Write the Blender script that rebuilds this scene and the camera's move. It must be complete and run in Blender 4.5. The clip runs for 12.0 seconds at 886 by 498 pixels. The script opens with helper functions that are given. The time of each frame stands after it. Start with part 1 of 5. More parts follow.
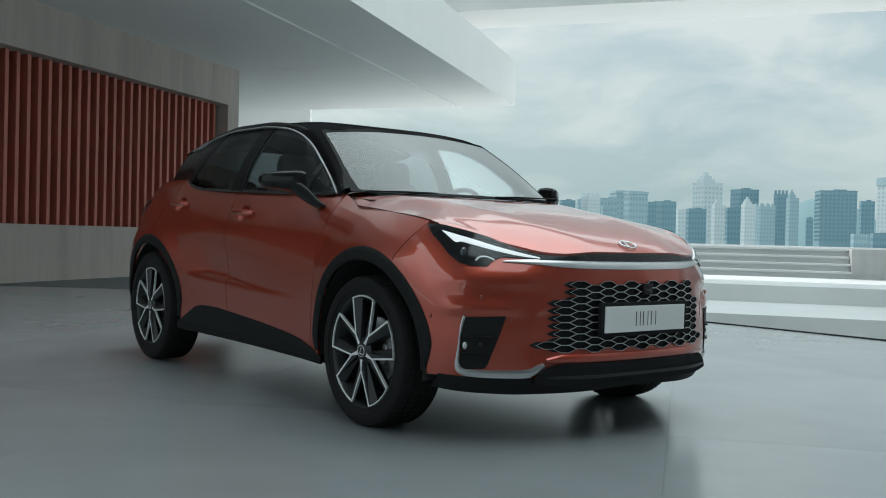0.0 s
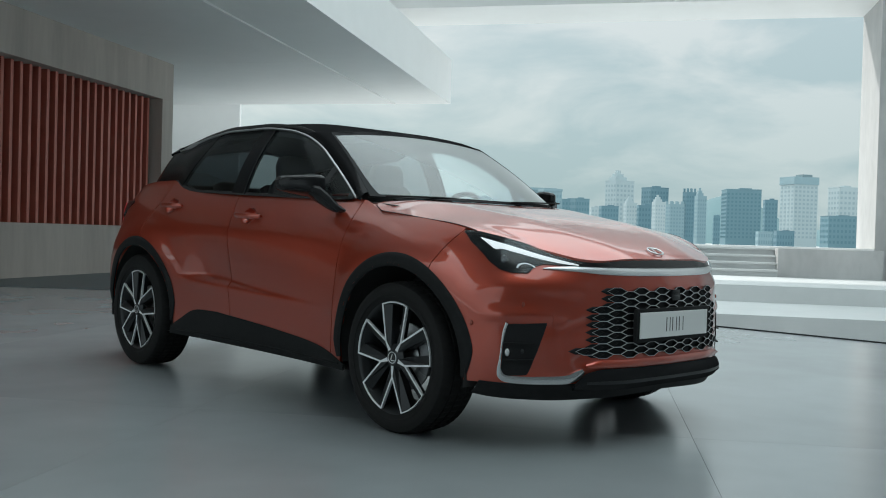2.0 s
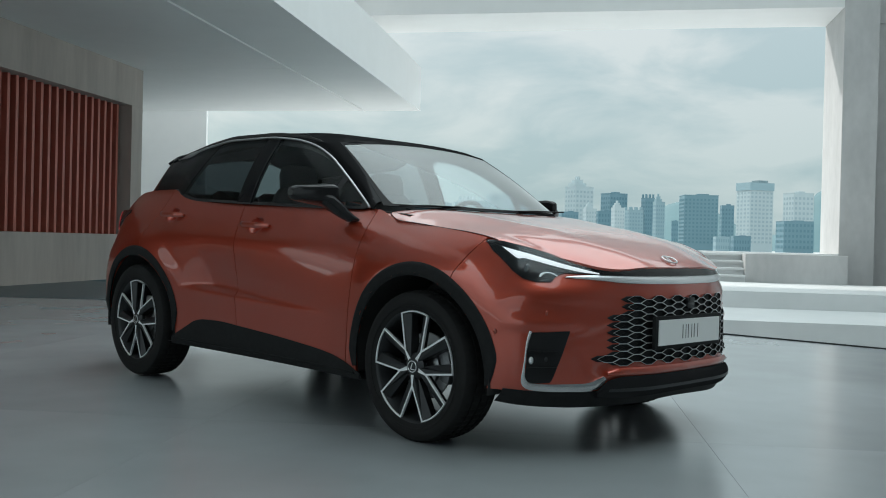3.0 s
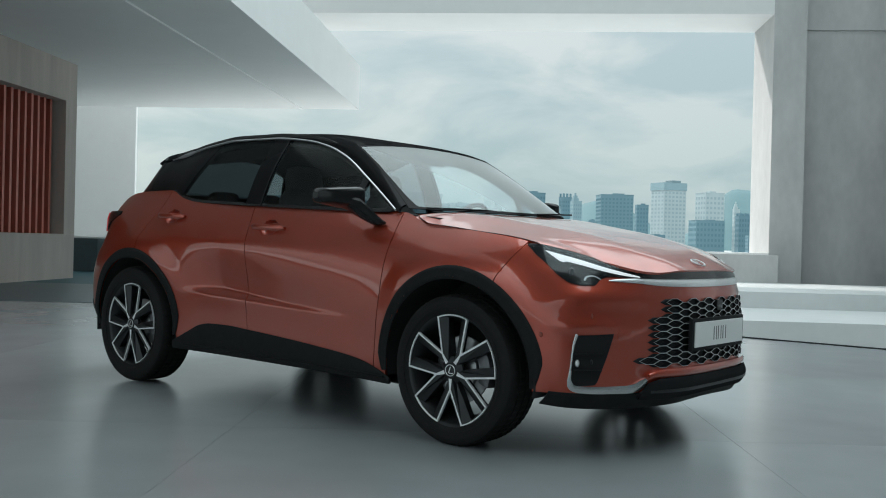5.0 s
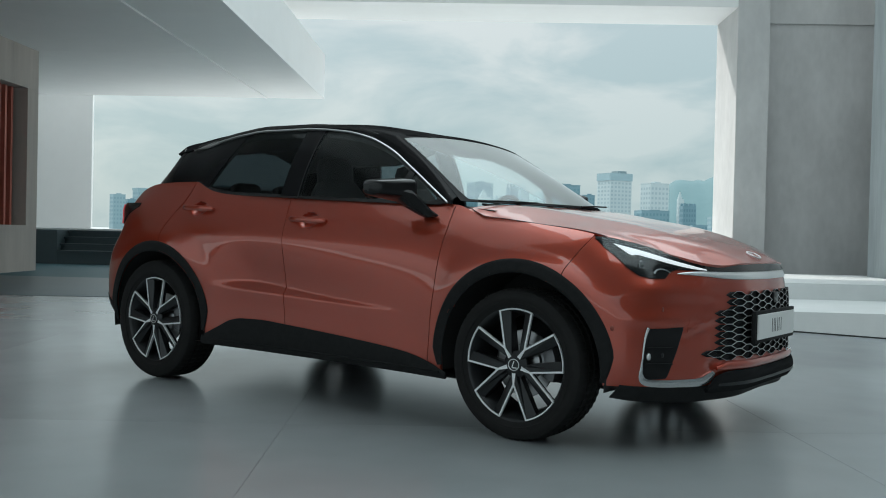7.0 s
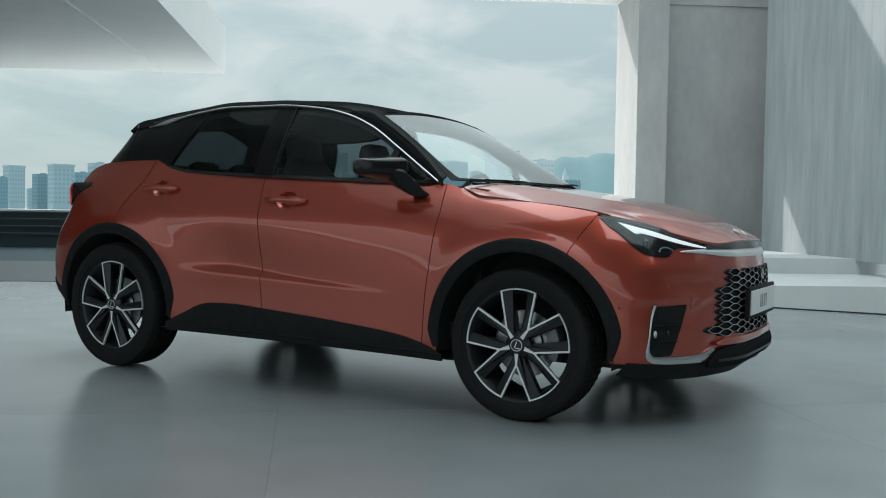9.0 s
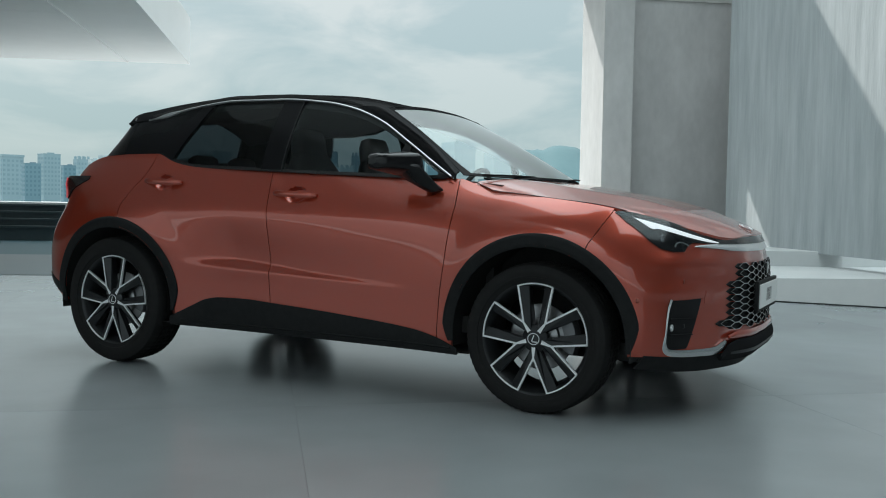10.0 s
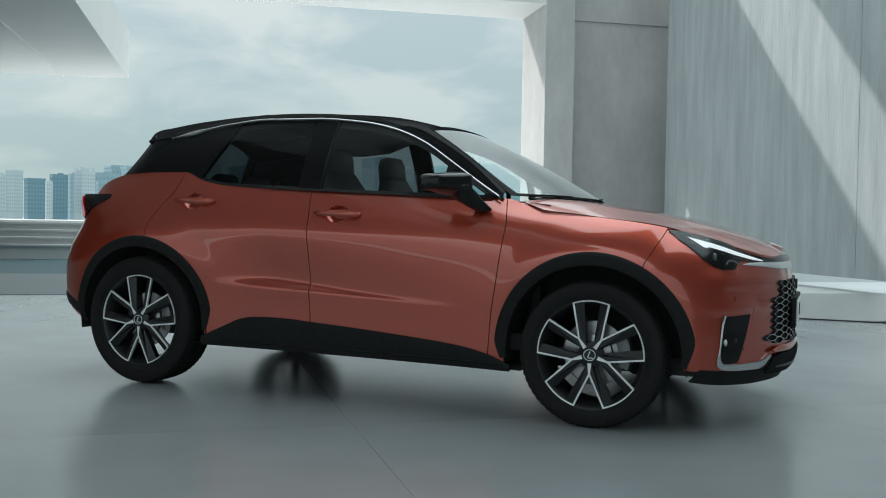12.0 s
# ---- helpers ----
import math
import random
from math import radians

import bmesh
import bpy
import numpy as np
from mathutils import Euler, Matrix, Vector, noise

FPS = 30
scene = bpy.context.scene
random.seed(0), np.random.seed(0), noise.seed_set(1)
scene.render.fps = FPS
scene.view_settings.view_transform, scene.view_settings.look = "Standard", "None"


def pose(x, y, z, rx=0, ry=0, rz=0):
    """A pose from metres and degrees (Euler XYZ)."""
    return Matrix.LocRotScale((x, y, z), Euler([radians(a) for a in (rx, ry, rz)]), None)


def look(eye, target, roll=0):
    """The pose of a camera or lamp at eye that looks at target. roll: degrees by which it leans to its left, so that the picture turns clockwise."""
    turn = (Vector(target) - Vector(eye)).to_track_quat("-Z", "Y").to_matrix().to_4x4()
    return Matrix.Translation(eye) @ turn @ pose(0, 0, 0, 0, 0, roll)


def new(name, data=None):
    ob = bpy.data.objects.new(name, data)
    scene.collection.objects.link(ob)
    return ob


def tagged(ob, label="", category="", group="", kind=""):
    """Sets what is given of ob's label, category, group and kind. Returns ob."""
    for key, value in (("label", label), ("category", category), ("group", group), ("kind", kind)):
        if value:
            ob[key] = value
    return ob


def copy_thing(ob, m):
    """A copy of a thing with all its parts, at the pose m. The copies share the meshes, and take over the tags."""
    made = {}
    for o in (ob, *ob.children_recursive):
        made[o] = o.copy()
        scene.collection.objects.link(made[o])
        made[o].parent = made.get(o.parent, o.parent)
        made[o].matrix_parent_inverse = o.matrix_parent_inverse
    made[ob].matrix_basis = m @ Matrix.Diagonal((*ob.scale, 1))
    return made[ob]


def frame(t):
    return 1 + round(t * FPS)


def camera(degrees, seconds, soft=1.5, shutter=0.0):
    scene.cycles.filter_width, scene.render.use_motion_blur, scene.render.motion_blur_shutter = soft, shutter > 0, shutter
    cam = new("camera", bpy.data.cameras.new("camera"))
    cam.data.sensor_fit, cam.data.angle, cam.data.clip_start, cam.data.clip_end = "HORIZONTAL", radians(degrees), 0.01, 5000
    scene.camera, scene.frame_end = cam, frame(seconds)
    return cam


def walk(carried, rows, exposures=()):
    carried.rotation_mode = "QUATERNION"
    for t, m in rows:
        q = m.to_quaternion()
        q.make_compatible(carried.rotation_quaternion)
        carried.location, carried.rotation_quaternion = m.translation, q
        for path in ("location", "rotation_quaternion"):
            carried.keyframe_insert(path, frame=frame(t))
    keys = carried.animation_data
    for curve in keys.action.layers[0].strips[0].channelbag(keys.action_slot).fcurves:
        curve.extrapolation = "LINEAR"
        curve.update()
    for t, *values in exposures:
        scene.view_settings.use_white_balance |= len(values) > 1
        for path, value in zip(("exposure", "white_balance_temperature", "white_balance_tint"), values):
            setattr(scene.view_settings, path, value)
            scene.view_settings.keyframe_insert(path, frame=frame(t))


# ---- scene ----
cam = camera(50.0, 12.0, 1.05)
PATH = [
    (0, (4.884, -3.246, 0.857), (3.304, -2.02, 0.833), 1.4),
    (0.5, (4.813, -3.33, 0.862), (3.257, -2.073, 0.833), 1.3),
    (1, (4.729, -3.434, 0.863), (3.202, -2.142, 0.837), 1.4),
    (1.5, (4.648, -3.538, 0.872), (3.151, -2.212, 0.847), 1.5),
    (2, (4.549, -3.647, 0.89), (3.084, -2.285, 0.862), 1.6),
    (2.5, (4.463, -3.747, 0.897), (3.027, -2.354, 0.876), 1.5),
    (3, (4.388, -3.859, 0.898), (2.981, -2.438, 0.885), 1.4),
    (5, (3.99, -4.217, 0.908), (2.709, -2.681, 0.896), 1.4),
    (5.5, (3.887, -4.294, 0.902), (2.634, -2.736, 0.886), 1.4),
    (6, (3.777, -4.382, 0.9), (2.546, -2.805, 0.883), 1.2),
    (6.5, (3.669, -4.44, 0.905), (2.455, -2.851, 0.885), 1.2),
    (7, (3.546, -4.489, 0.909), (2.353, -2.884, 0.879), 1.3),
    (9, (3.085, -4.697, 0.913), (2.09, -2.964, 0.839), 0.9),
    (9.5, (2.979, -4.769, 0.92), (2.026, -3.013, 0.838), 1.0),
    (10, (2.861, -4.858, 0.922), (1.947, -3.082, 0.833), 1.0),
    (10.5, (2.736, -4.939, 0.918), (1.856, -3.145, 0.828), 1.1),
    (11, (2.6, -5.019, 0.932), (1.756, -3.207, 0.846), 1.1),
    (11.5, (2.45, -5.098, 0.935), (1.645, -3.268, 0.867), 1.1),
    (12, (2.317, -5.187, 0.926), (1.556, -3.338, 0.874), 1.0),
]
walk(cam, [(t, look(eye, target, roll)) for t, eye, target, roll in PATH])

# ---- light ----
SUN_AZ, SUN_EL = 169.8, 38.0
world = bpy.data.worlds.new("world")
scene.world = world
world.use_nodes = True
wn = world.node_tree.nodes
wl = world.node_tree.links
sky = wn.new("ShaderNodeTexSky")
sky.sky_type = "NISHITA"
sky.sun_disc = False
sky.sun_elevation = radians(SUN_EL)
sky.sun_rotation = radians(90 - SUN_AZ)
sky.air_density, sky.dust_density, sky.ozone_density = 1.0, 3.0, 1.0
# overcast veil: soft cloud banks mixed over the clear sky
tc = wn.new("ShaderNodeTexCoord")
mp = wn.new("ShaderNodeMapping")
mp.inputs["Scale"].default_value = (1.5, 1.5, 4.6)
mp.inputs["Location"].default_value = (3.1, 1.7, 0.4)
cl = wn.new("ShaderNodeTexNoise")
cl.inputs["Scale"].default_value = 3.0
cl.inputs["Detail"].default_value = 7.0
cl.inputs["Roughness"].default_value = 0.55
cl.inputs["Distortion"].default_value = 0.5
ramp = wn.new("ShaderNodeValToRGB")
ramp.color_ramp.elements[0].position = 0.40
ramp.color_ramp.elements[0].color = (5.6, 7.1, 7.4, 1)
ramp.color_ramp.elements[1].position = 0.58
ramp.color_ramp.elements[1].color = (7.9, 8.8, 8.8, 1)
mixs = wn.new("ShaderNodeMixRGB")
mixs.inputs[0].default_value = 0.86
bg = wn["Background"]
bg.inputs["Strength"].default_value = 0.0885
wl.new(tc.outputs["Generated"], mp.inputs["Vector"])
wl.new(mp.outputs["Vector"], cl.inputs["Vector"])
wl.new(cl.outputs["Fac"], ramp.inputs["Fac"])
wl.new(sky.outputs["Color"], mixs.inputs[1])
wl.new(ramp.outputs["Color"], mixs.inputs[2])
# an overcast sky is brighter overhead than at the horizon
sep = wn.new("ShaderNodeSeparateXYZ")
lift = wn.new("ShaderNodeMapRange")
lift.inputs["From Min"].default_value, lift.inputs["From Max"].default_value = 0.22, 0.95
lift.inputs["To Min"].default_value, lift.inputs["To Max"].default_value = 1.0, 3.9
mul = wn.new("ShaderNodeVectorMath")
mul.operation = "SCALE"
wl.new(tc.outputs["Generated"], sep.inputs[0])
wl.new(sep.outputs["Z"], lift.inputs["Value"])
# thicker, bluer haze along the horizon
haze = wn.new("ShaderNodeValToRGB")
haze.color_ramp.elements[0].position, haze.color_ramp.elements[0].color = 0.02, (0.76, 0.85, 0.87, 1)
haze.color_ramp.elements[1].position, haze.color_ramp.elements[1].color = 0.21, (1.02, 1.02, 1.02, 1)
dim = wn.new("ShaderNodeMixRGB")
dim.blend_type = "MULTIPLY"
dim.inputs[0].default_value = 1.0
wl.new(sep.outputs["Z"], haze.inputs["Fac"])
wl.new(mixs.outputs["Color"], dim.inputs[1])
wl.new(haze.outputs["Color"], dim.inputs[2])
wl.new(dim.outputs["Color"], mul.inputs[0])
wl.new(lift.outputs["Result"], mul.inputs["Scale"])
wl.new(mul.outputs["Vector"], bg.inputs["Color"])

sun = new("sun", bpy.data.lights.new("sun", "SUN"))
sun.data.energy, sun.data.angle, sun.data.color = 2.6, radians(0.7), (1.0, 0.965, 0.92)
a_, e_ = radians(SUN_AZ), radians(SUN_EL)
sun.matrix_world = look((0, 0, 0), (-math.cos(a_) * math.cos(e_), -math.sin(a_) * math.cos(e_), -math.sin(e_)))
sun.location = (0, 0, 30)
scene.view_settings.exposure = 0.0

# ---- materials ----
def material(name, color, rough=0.5, metal=0.0, coat=0.0, spec=0.5):
    m = bpy.data.materials.new(name)
    m.use_nodes = True
    b = m.node_tree.nodes["Principled BSDF"]
    b.inputs["Base Color"].default_value = (*color, 1)
    b.inputs["Roughness"].default_value = rough
    b.inputs["Metallic"].default_value = metal
    b.inputs["Coat Weight"].default_value = coat
    b.inputs["Coat Roughness"].default_value = 0.03
    b.inputs["Specular IOR Level"].default_value = spec
    return m


def grain(m, color_a, color_b, scale, stretch=(1, 1, 1), rough=(0.5, 0.7), bump=0.1, fine=8.0, depth=0.004, position="Object"):
    """Two scales of variation in colour, roughness and relief."""
    n, k = m.node_tree.nodes, m.node_tree.links
    b = n["Principled BSDF"]
    co, mpp = n.new("ShaderNodeTexCoord"), n.new("ShaderNodeMapping")
    mpp.inputs["Scale"].default_value = stretch
    k.new(co.outputs[position], mpp.inputs["Vector"])
    big, small = n.new("ShaderNodeTexNoise"), n.new("ShaderNodeTexNoise")
    big.inputs["Scale"].default_value, big.inputs["Detail"].default_value = scale, 6
    small.inputs["Scale"].default_value, small.inputs["Detail"].default_value = scale * fine, 8
    for q in (big, small):
        k.new(mpp.outputs["Vector"], q.inputs["Vector"])
    mx = n.new("ShaderNodeMath")
    mx.operation = "MULTIPLY_ADD"
    mx.inputs[1].default_value, mx.inputs[2].default_value = 0.25, -0.12
    k.new(small.outputs["Fac"], mx.inputs[0])
    ad = n.new("ShaderNodeMath")
    ad.operation = "ADD"
    k.new(big.outputs["Fac"], ad.inputs[0])
    k.new(mx.outputs[0], ad.inputs[1])
    cr = n.new("ShaderNodeValToRGB")
    cr.color_ramp.elements[0].position, cr.color_ramp.elements[1].position = 0.22, 0.78
    cr.color_ramp.elements[0].color, cr.color_ramp.elements[1].color = (*color_a, 1), (*color_b, 1)
    k.new(ad.outputs[0], cr.inputs["Fac"])
    k.new(cr.outputs["Color"], b.inputs["Base Color"])
    mr = n.new("ShaderNodeMapRange")
    mr.inputs["From Min"].default_value, mr.inputs["From Max"].default_value = 0.15, 0.85
    mr.inputs["To Min"].default_value, mr.inputs["To Max"].default_value = rough
    k.new(ad.outputs[0], mr.inputs["Value"])
    k.new(mr.outputs["Result"], b.inputs["Roughness"])
    bp = n.new("ShaderNodeBump")
    bp.inputs["Strength"].default_value, bp.inputs["Distance"].default_value = bump, depth
    k.new(small.outputs["Fac"], bp.inputs["Height"])
    k.new(bp.outputs["Normal"], b.inputs["Normal"])
    return m


FLOOR = material("floor_concrete", (0.2, 0.205, 0.207), 0.28, spec=0.7)
fn_, fk_ = FLOOR.node_tree.nodes, FLOOR.node_tree.links
fco = fn_.new("ShaderNodeTexCoord")
cloudy, mottle, fmix = fn_.new("ShaderNodeTexNoise"), fn_.new("ShaderNodeTexNoise"), fn_.new("ShaderNodeMath")
cloudy.inputs["Scale"].default_value, cloudy.inputs["Detail"].default_value = 0.55, 2.0
mottle.inputs["Scale"].default_value, mottle.inputs["Detail"].default_value, mottle.inputs["Roughness"].default_value = 3.2, 2.0, 0.45
fmix.operation = "MULTIPLY_ADD"
fmix.inputs[1].default_value = 0.3
for q in (cloudy, mottle):
    fk_.new(fco.outputs["Object"], q.inputs["Vector"])
fk_.new(mottle.outputs["Fac"], fmix.inputs[0])
fk_.new(cloudy.outputs["Fac"], fmix.inputs[2])
for lo_, hi_, target in ((0.22, 0.35, "Base Color"), (0.215, 0.235, "Roughness")):
    rng = fn_.new("ShaderNodeMapRange")
    rng.inputs["From Min"].default_value, rng.inputs["From Max"].default_value = 0.25, 1.05
    rng.inputs["To Min"].default_value, rng.inputs["To Max"].default_value = lo_, hi_
    fk_.new(fmix.outputs[0], rng.inputs["Value"])
    if target == "Base Color":
        tint = fn_.new("ShaderNodeCombineColor")
        for ch, f in (("Red", 0.93), ("Green", 1.0), ("Blue", 1.025)):
            sc = fn_.new("ShaderNodeMath")
            sc.operation = "MULTIPLY"
            sc.inputs[1].default_value = f
            fk_.new(rng.outputs["Result"], sc.inputs[0])
            fk_.new(sc.outputs[0], tint.inputs[ch])
        fk_.new(tint.outputs["Color"], fn_["Principled BSDF"].inputs["Base Color"])
    else:
        fk_.new(rng.outputs["Result"], fn_["Principled BSDF"].inputs["Roughness"])
# outer ground, lightened so that it bounces sun up onto the canopy soffit
BOUNCE_GROUND = grain(material("outer_paving", (0.45, 0.45, 0.45)), (0.42, 0.43, 0.43), (0.50, 0.51, 0.51), 0.4, rough=(0.25, 0.4), bump=0.04)
# reflected sky is put into the blue-green base; the grey one reflects less
PAVING_SKY_TINT = grain(material("paving_with_sky_tint", (0.06, 0.09, 0.1), 0.45, 0.0, 0.0, 0.08), (0.055, 0.122, 0.144), (0.07, 0.147, 0.170), 0.4, rough=(0.44, 0.5), bump=0.0)
PAVING_GREY = grain(material("grey_paving", (0.1, 0.1, 0.1), 0.4, 0.0, 0.0, 0.2), (0.078, 0.104, 0.112), (0.112, 0.142, 0.151), 0.6, rough=(0.36, 0.42), bump=0.02)
STEP = grain(material("step_stone", (0.6, 0.6, 0.6)), (0.56, 0.58, 0.58), (0.66, 0.67, 0.67), 0.6, rough=(0.55, 0.7), bump=0.05)
CONCRETE = grain(material("smooth_concrete", (0.4, 0.4, 0.4)), (0.40, 0.402, 0.40), (0.60, 0.597, 0.592), 0.8, stretch=(1, 1, 0.5), rough=(0.6, 0.8), bump=0.1)
ROUGH = grain(material("board_concrete", (0.35, 0.36, 0.36)), (0.285, 0.32, 0.332), (0.43, 0.468, 0.48), 1.5, stretch=(2.8, 2.8, 0.36), rough=(0.7, 0.9), bump=0.5, fine=5, depth=0.02)
WARM = grain(material("warm_grey_concrete", (0.33, 0.31, 0.29)), (0.385, 0.335, 0.302), (0.575, 0.51, 0.462), 1.2, stretch=(1.6, 1.6, 0.25), rough=(0.65, 0.85), bump=0.3, fine=6, depth=0.012)
# slate of the block; also carries the shade on the stair's left end
SLATE_AND_SHADE = grain(material("dark_slate_and_step_shade", (0.05, 0.075, 0.085)), (0.04, 0.062, 0.07), (0.06, 0.085, 0.095), 0.8, rough=(0.4, 0.55), bump=0.05)
PLASTER = grain(material("white_plaster", (0.7, 0.7, 0.7)), (0.80, 0.80, 0.795), (0.87, 0.87, 0.865), 0.35, rough=(0.6, 0.75), bump=0.05)
RED_SLAT = grain(material("red_lacquered_slat", (0.3, 0.06, 0.04)), (0.46, 0.125, 0.088), (0.58, 0.165, 0.118), 2.0, stretch=(1, 1, 0.2), rough=(0.4, 0.55), bump=0.1)
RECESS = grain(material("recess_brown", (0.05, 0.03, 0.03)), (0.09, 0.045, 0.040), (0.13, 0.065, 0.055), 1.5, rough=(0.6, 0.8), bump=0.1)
JOINT = material("joint_filler", (0.16, 0.165, 0.17), 0.7)


def part(name, bm, mat, parent=None, label="", smooth=True, angle=35):
    me = bpy.data.meshes.new(name)
    bm.normal_update()
    bm.to_mesh(me)
    bm.free()
    for p in me.polygons:
        p.use_smooth = smooth
    me.materials.append(mat)
    ob = new(name, me)
    if smooth:
        me.set_sharp_from_angle(angle=radians(angle))
    if parent is not None:
        ob.parent = parent
    if label:
        tagged(ob, label)
    return ob


def thing(name, label, category, m=None, group="", kind=""):
    ob = new(name)
    ob.empty_display_size = 0.1
    if m is not None:
        ob.matrix_world = m
    return tagged(ob, label, category, group, kind)


def add_box(bm, c, d, m=None, bevel=0.0):
    """A box of size d round c in an open bmesh."""
    t = Matrix.Translation(c) @ Matrix.Diagonal((*d, 1))
    r = bmesh.ops.create_cube(bm, size=1, matrix=(m @ t) if m is not None else t)
    if bevel:
        es = {e for v in r["verts"] for e in v.link_edges}
        bmesh.ops.bevel(bm, geom=list(es), offset=bevel, segments=2, profile=0.7, affect="EDGES")


def box_bm(c, d, m=None, bevel=0.0):
    bm = bmesh.new()
    add_box(bm, c, d, m, bevel)
    return bm


def slab(name, x0, x1, y0, y1, z0, z1, mat, m=None, bevel=0.0, parent=None, label=""):
    return part(name, box_bm(((x0 + x1) / 2, (y0 + y1) / 2, (z0 + z1) / 2), (x1 - x0, y1 - y0, z1 - z0), m, bevel), mat, parent, label, smooth=False)

# ---- the terrace ----
# B: the building's own axes, x along the window wall, y away through it
B = pose(0, 0, 0, 0, 0, math.degrees(math.atan2(0.57, 0.82)))

def structure(ob, label):
    return tagged(ob, label, kind="structure")


def prism(pts, z0, z1):
    """An upright block over a plan outline, counter-clockwise."""
    bm = bmesh.new()
    lo = [bm.verts.new((x, y, z0)) for x, y in pts]
    hi = [bm.verts.new((x, y, z1)) for x, y in pts]
    bm.faces.new(hi)
    bm.faces.new(lo[::-1])
    for k in range(len(pts)):
        q = (k + 1) % len(pts)
        bm.faces.new((lo[k], lo[q], hi[q], hi[k]))
    return bm


# ground: one sheet out to the horizon, with the polished terrace slabs on it
bm = bmesh.new()
bmesh.ops.create_grid(bm, x_segments=2, y_segments=2, size=4000, matrix=Matrix.Translation((0, 0, -0.62)))
structure(part("ground", bm, BOUNCE_GROUND, smooth=False), "pale grey paving that runs out to the horizon, lightened to bounce light up")

J = pose(2.18, 0.14, 0, 0, 0, 38.0)    # joint cross beside the car; slab edges follow it
floor = thing("floor", "pale grey polished concrete floor with thin joints", "floor", J, kind="structure")
LONG, WIDE, GAP, EDGE = 2.39, 4.8, 0.0015, 5.4
first = part("floor_slab", box_bm((0, 0, -0.03), (LONG - GAP, WIDE - GAP, 0.06)), FLOOR, floor, smooth=False)
first.location = (LONG / 2, WIDE / 2, 0)
for i in range(-6, 6):
    for j in range(-4, 3):
        if (i, j) != (0, 0):
            at = Vector(((i + 0.5) * LONG, (j + 0.5) * WIDE, 0))
            near = min(EDGE - (J @ (at + Vector((dx, dy, 0)))).y for dx in (-LONG / 2, LONG / 2) for dy in (-WIDE / 2, WIDE / 2))
            far = max(EDGE - (J @ (at + Vector((dx, dy, 0)))).y for dx in (-LONG / 2, LONG / 2) for dy in (-WIDE / 2, WIDE / 2))
            if far < 0.05:
                continue
            if near > 0:
                o = new("floor_slab", first.data)
            else:
                cut = box_bm(at + Vector((0, 0, -0.03)), (LONG - GAP, WIDE - GAP, 0.06))
                inv = J.inverted()
                r = bmesh.ops.bisect_plane(cut, geom=cut.verts[:] + cut.edges[:] + cut.faces[:], plane_co=inv @ Vector((0, EDGE, 0)), plane_no=inv.to_3x3() @ Vector((0, 1, 0)), clear_outer=True)
                bmesh.ops.holes_fill(cut, edges=cut.edges)
                bmesh.ops.translate(cut, verts=cut.verts, vec=-at)
                o = part("floor_slab", cut, FLOOR, smooth=False)
            o.parent = floor
            o.location = at
bed = prism([(-14, -20), (20, -20), (20, EDGE - 0.01), (-14, EDGE - 0.01)], -0.3, -0.0045)
bed.transform(J.inverted())
part("joint_bed", bed, JOINT, floor, smooth=False)

# raised dark lip that draws the shadow line at the floor's edge
EDGE_SHADE = material("dark_edge_shade", (0.03, 0.033, 0.035), 0.5, 0.5)
structure(slab("floor_edge_shade", -3.2, 14.0, EDGE - 0.012, EDGE + 0.02, -0.05, 0.013, EDGE_SHADE), "thin dark lip along the floor edge, drawn for its shadow gap")

# raised paving to the left of the arc, under the canopy
arc = [(-9.4 - 1.2 * k, 1.0 - 1.6 * k) for k in range(9, -1, -1)]
arc += [(-8.4, 1.95), (-7.25, 2.85), (-6.0, 3.75), (-4.6, 4.5), (-3.4, 4.95)]
edge = [tuple((B @ Vector((*p, 0))).xy) for p in ((-0.2, 8.0), (-0.2, 16.7), (-26, 16.7), (-26, 26), (-60, 26))]


def cut_at(pts, y, sign):
    """The part of an outline on one side of a line across the court."""
    out, inv = [], B.inverted()
    for a, b in zip(pts, pts[1:] + pts[:1]):
        da, db = ((inv @ Vector((*p, 0))).y - y for p in (a, b))
        if da * sign >= 0:
            out.append(a)
        if da * db < 0:
            t = da / (da - db)
            out.append((a[0] + (b[0] - a[0]) * t, a[1] + (b[1] - a[1]) * t))
    return out


# one paving cut in two, coloured by what each part reflects
outline = arc + edge[:3] + [(-40, -3), (-40, -13)]
structure(part("pavement_1", prism(cut_at(outline, 11.0, -1), -0.05, 0.006), PAVING_GREY, smooth=False), "paving before the slatted wall, its duller reflection put into the colour")
structure(part("pavement_2", prism(cut_at(outline, 11.0, 1), -0.05, 0.006), PAVING_SKY_TINT, smooth=False), "polished paving beyond the canopy, sky reflection put into its blue-green colour")

# two broad pale steps beyond the floor's edge, and the platform that they lead to
structure(slab("step_1", -0.2, 40, 8.6, 11.8, -0.6, -0.12, STEP, B, 0.006), "broad pale stone step")
structure(slab("step_2", -0.2, 40, 11.78, 16.75, -0.6, 0.175, STEP, B, 0.006), "broad pale stone step before the window wall")

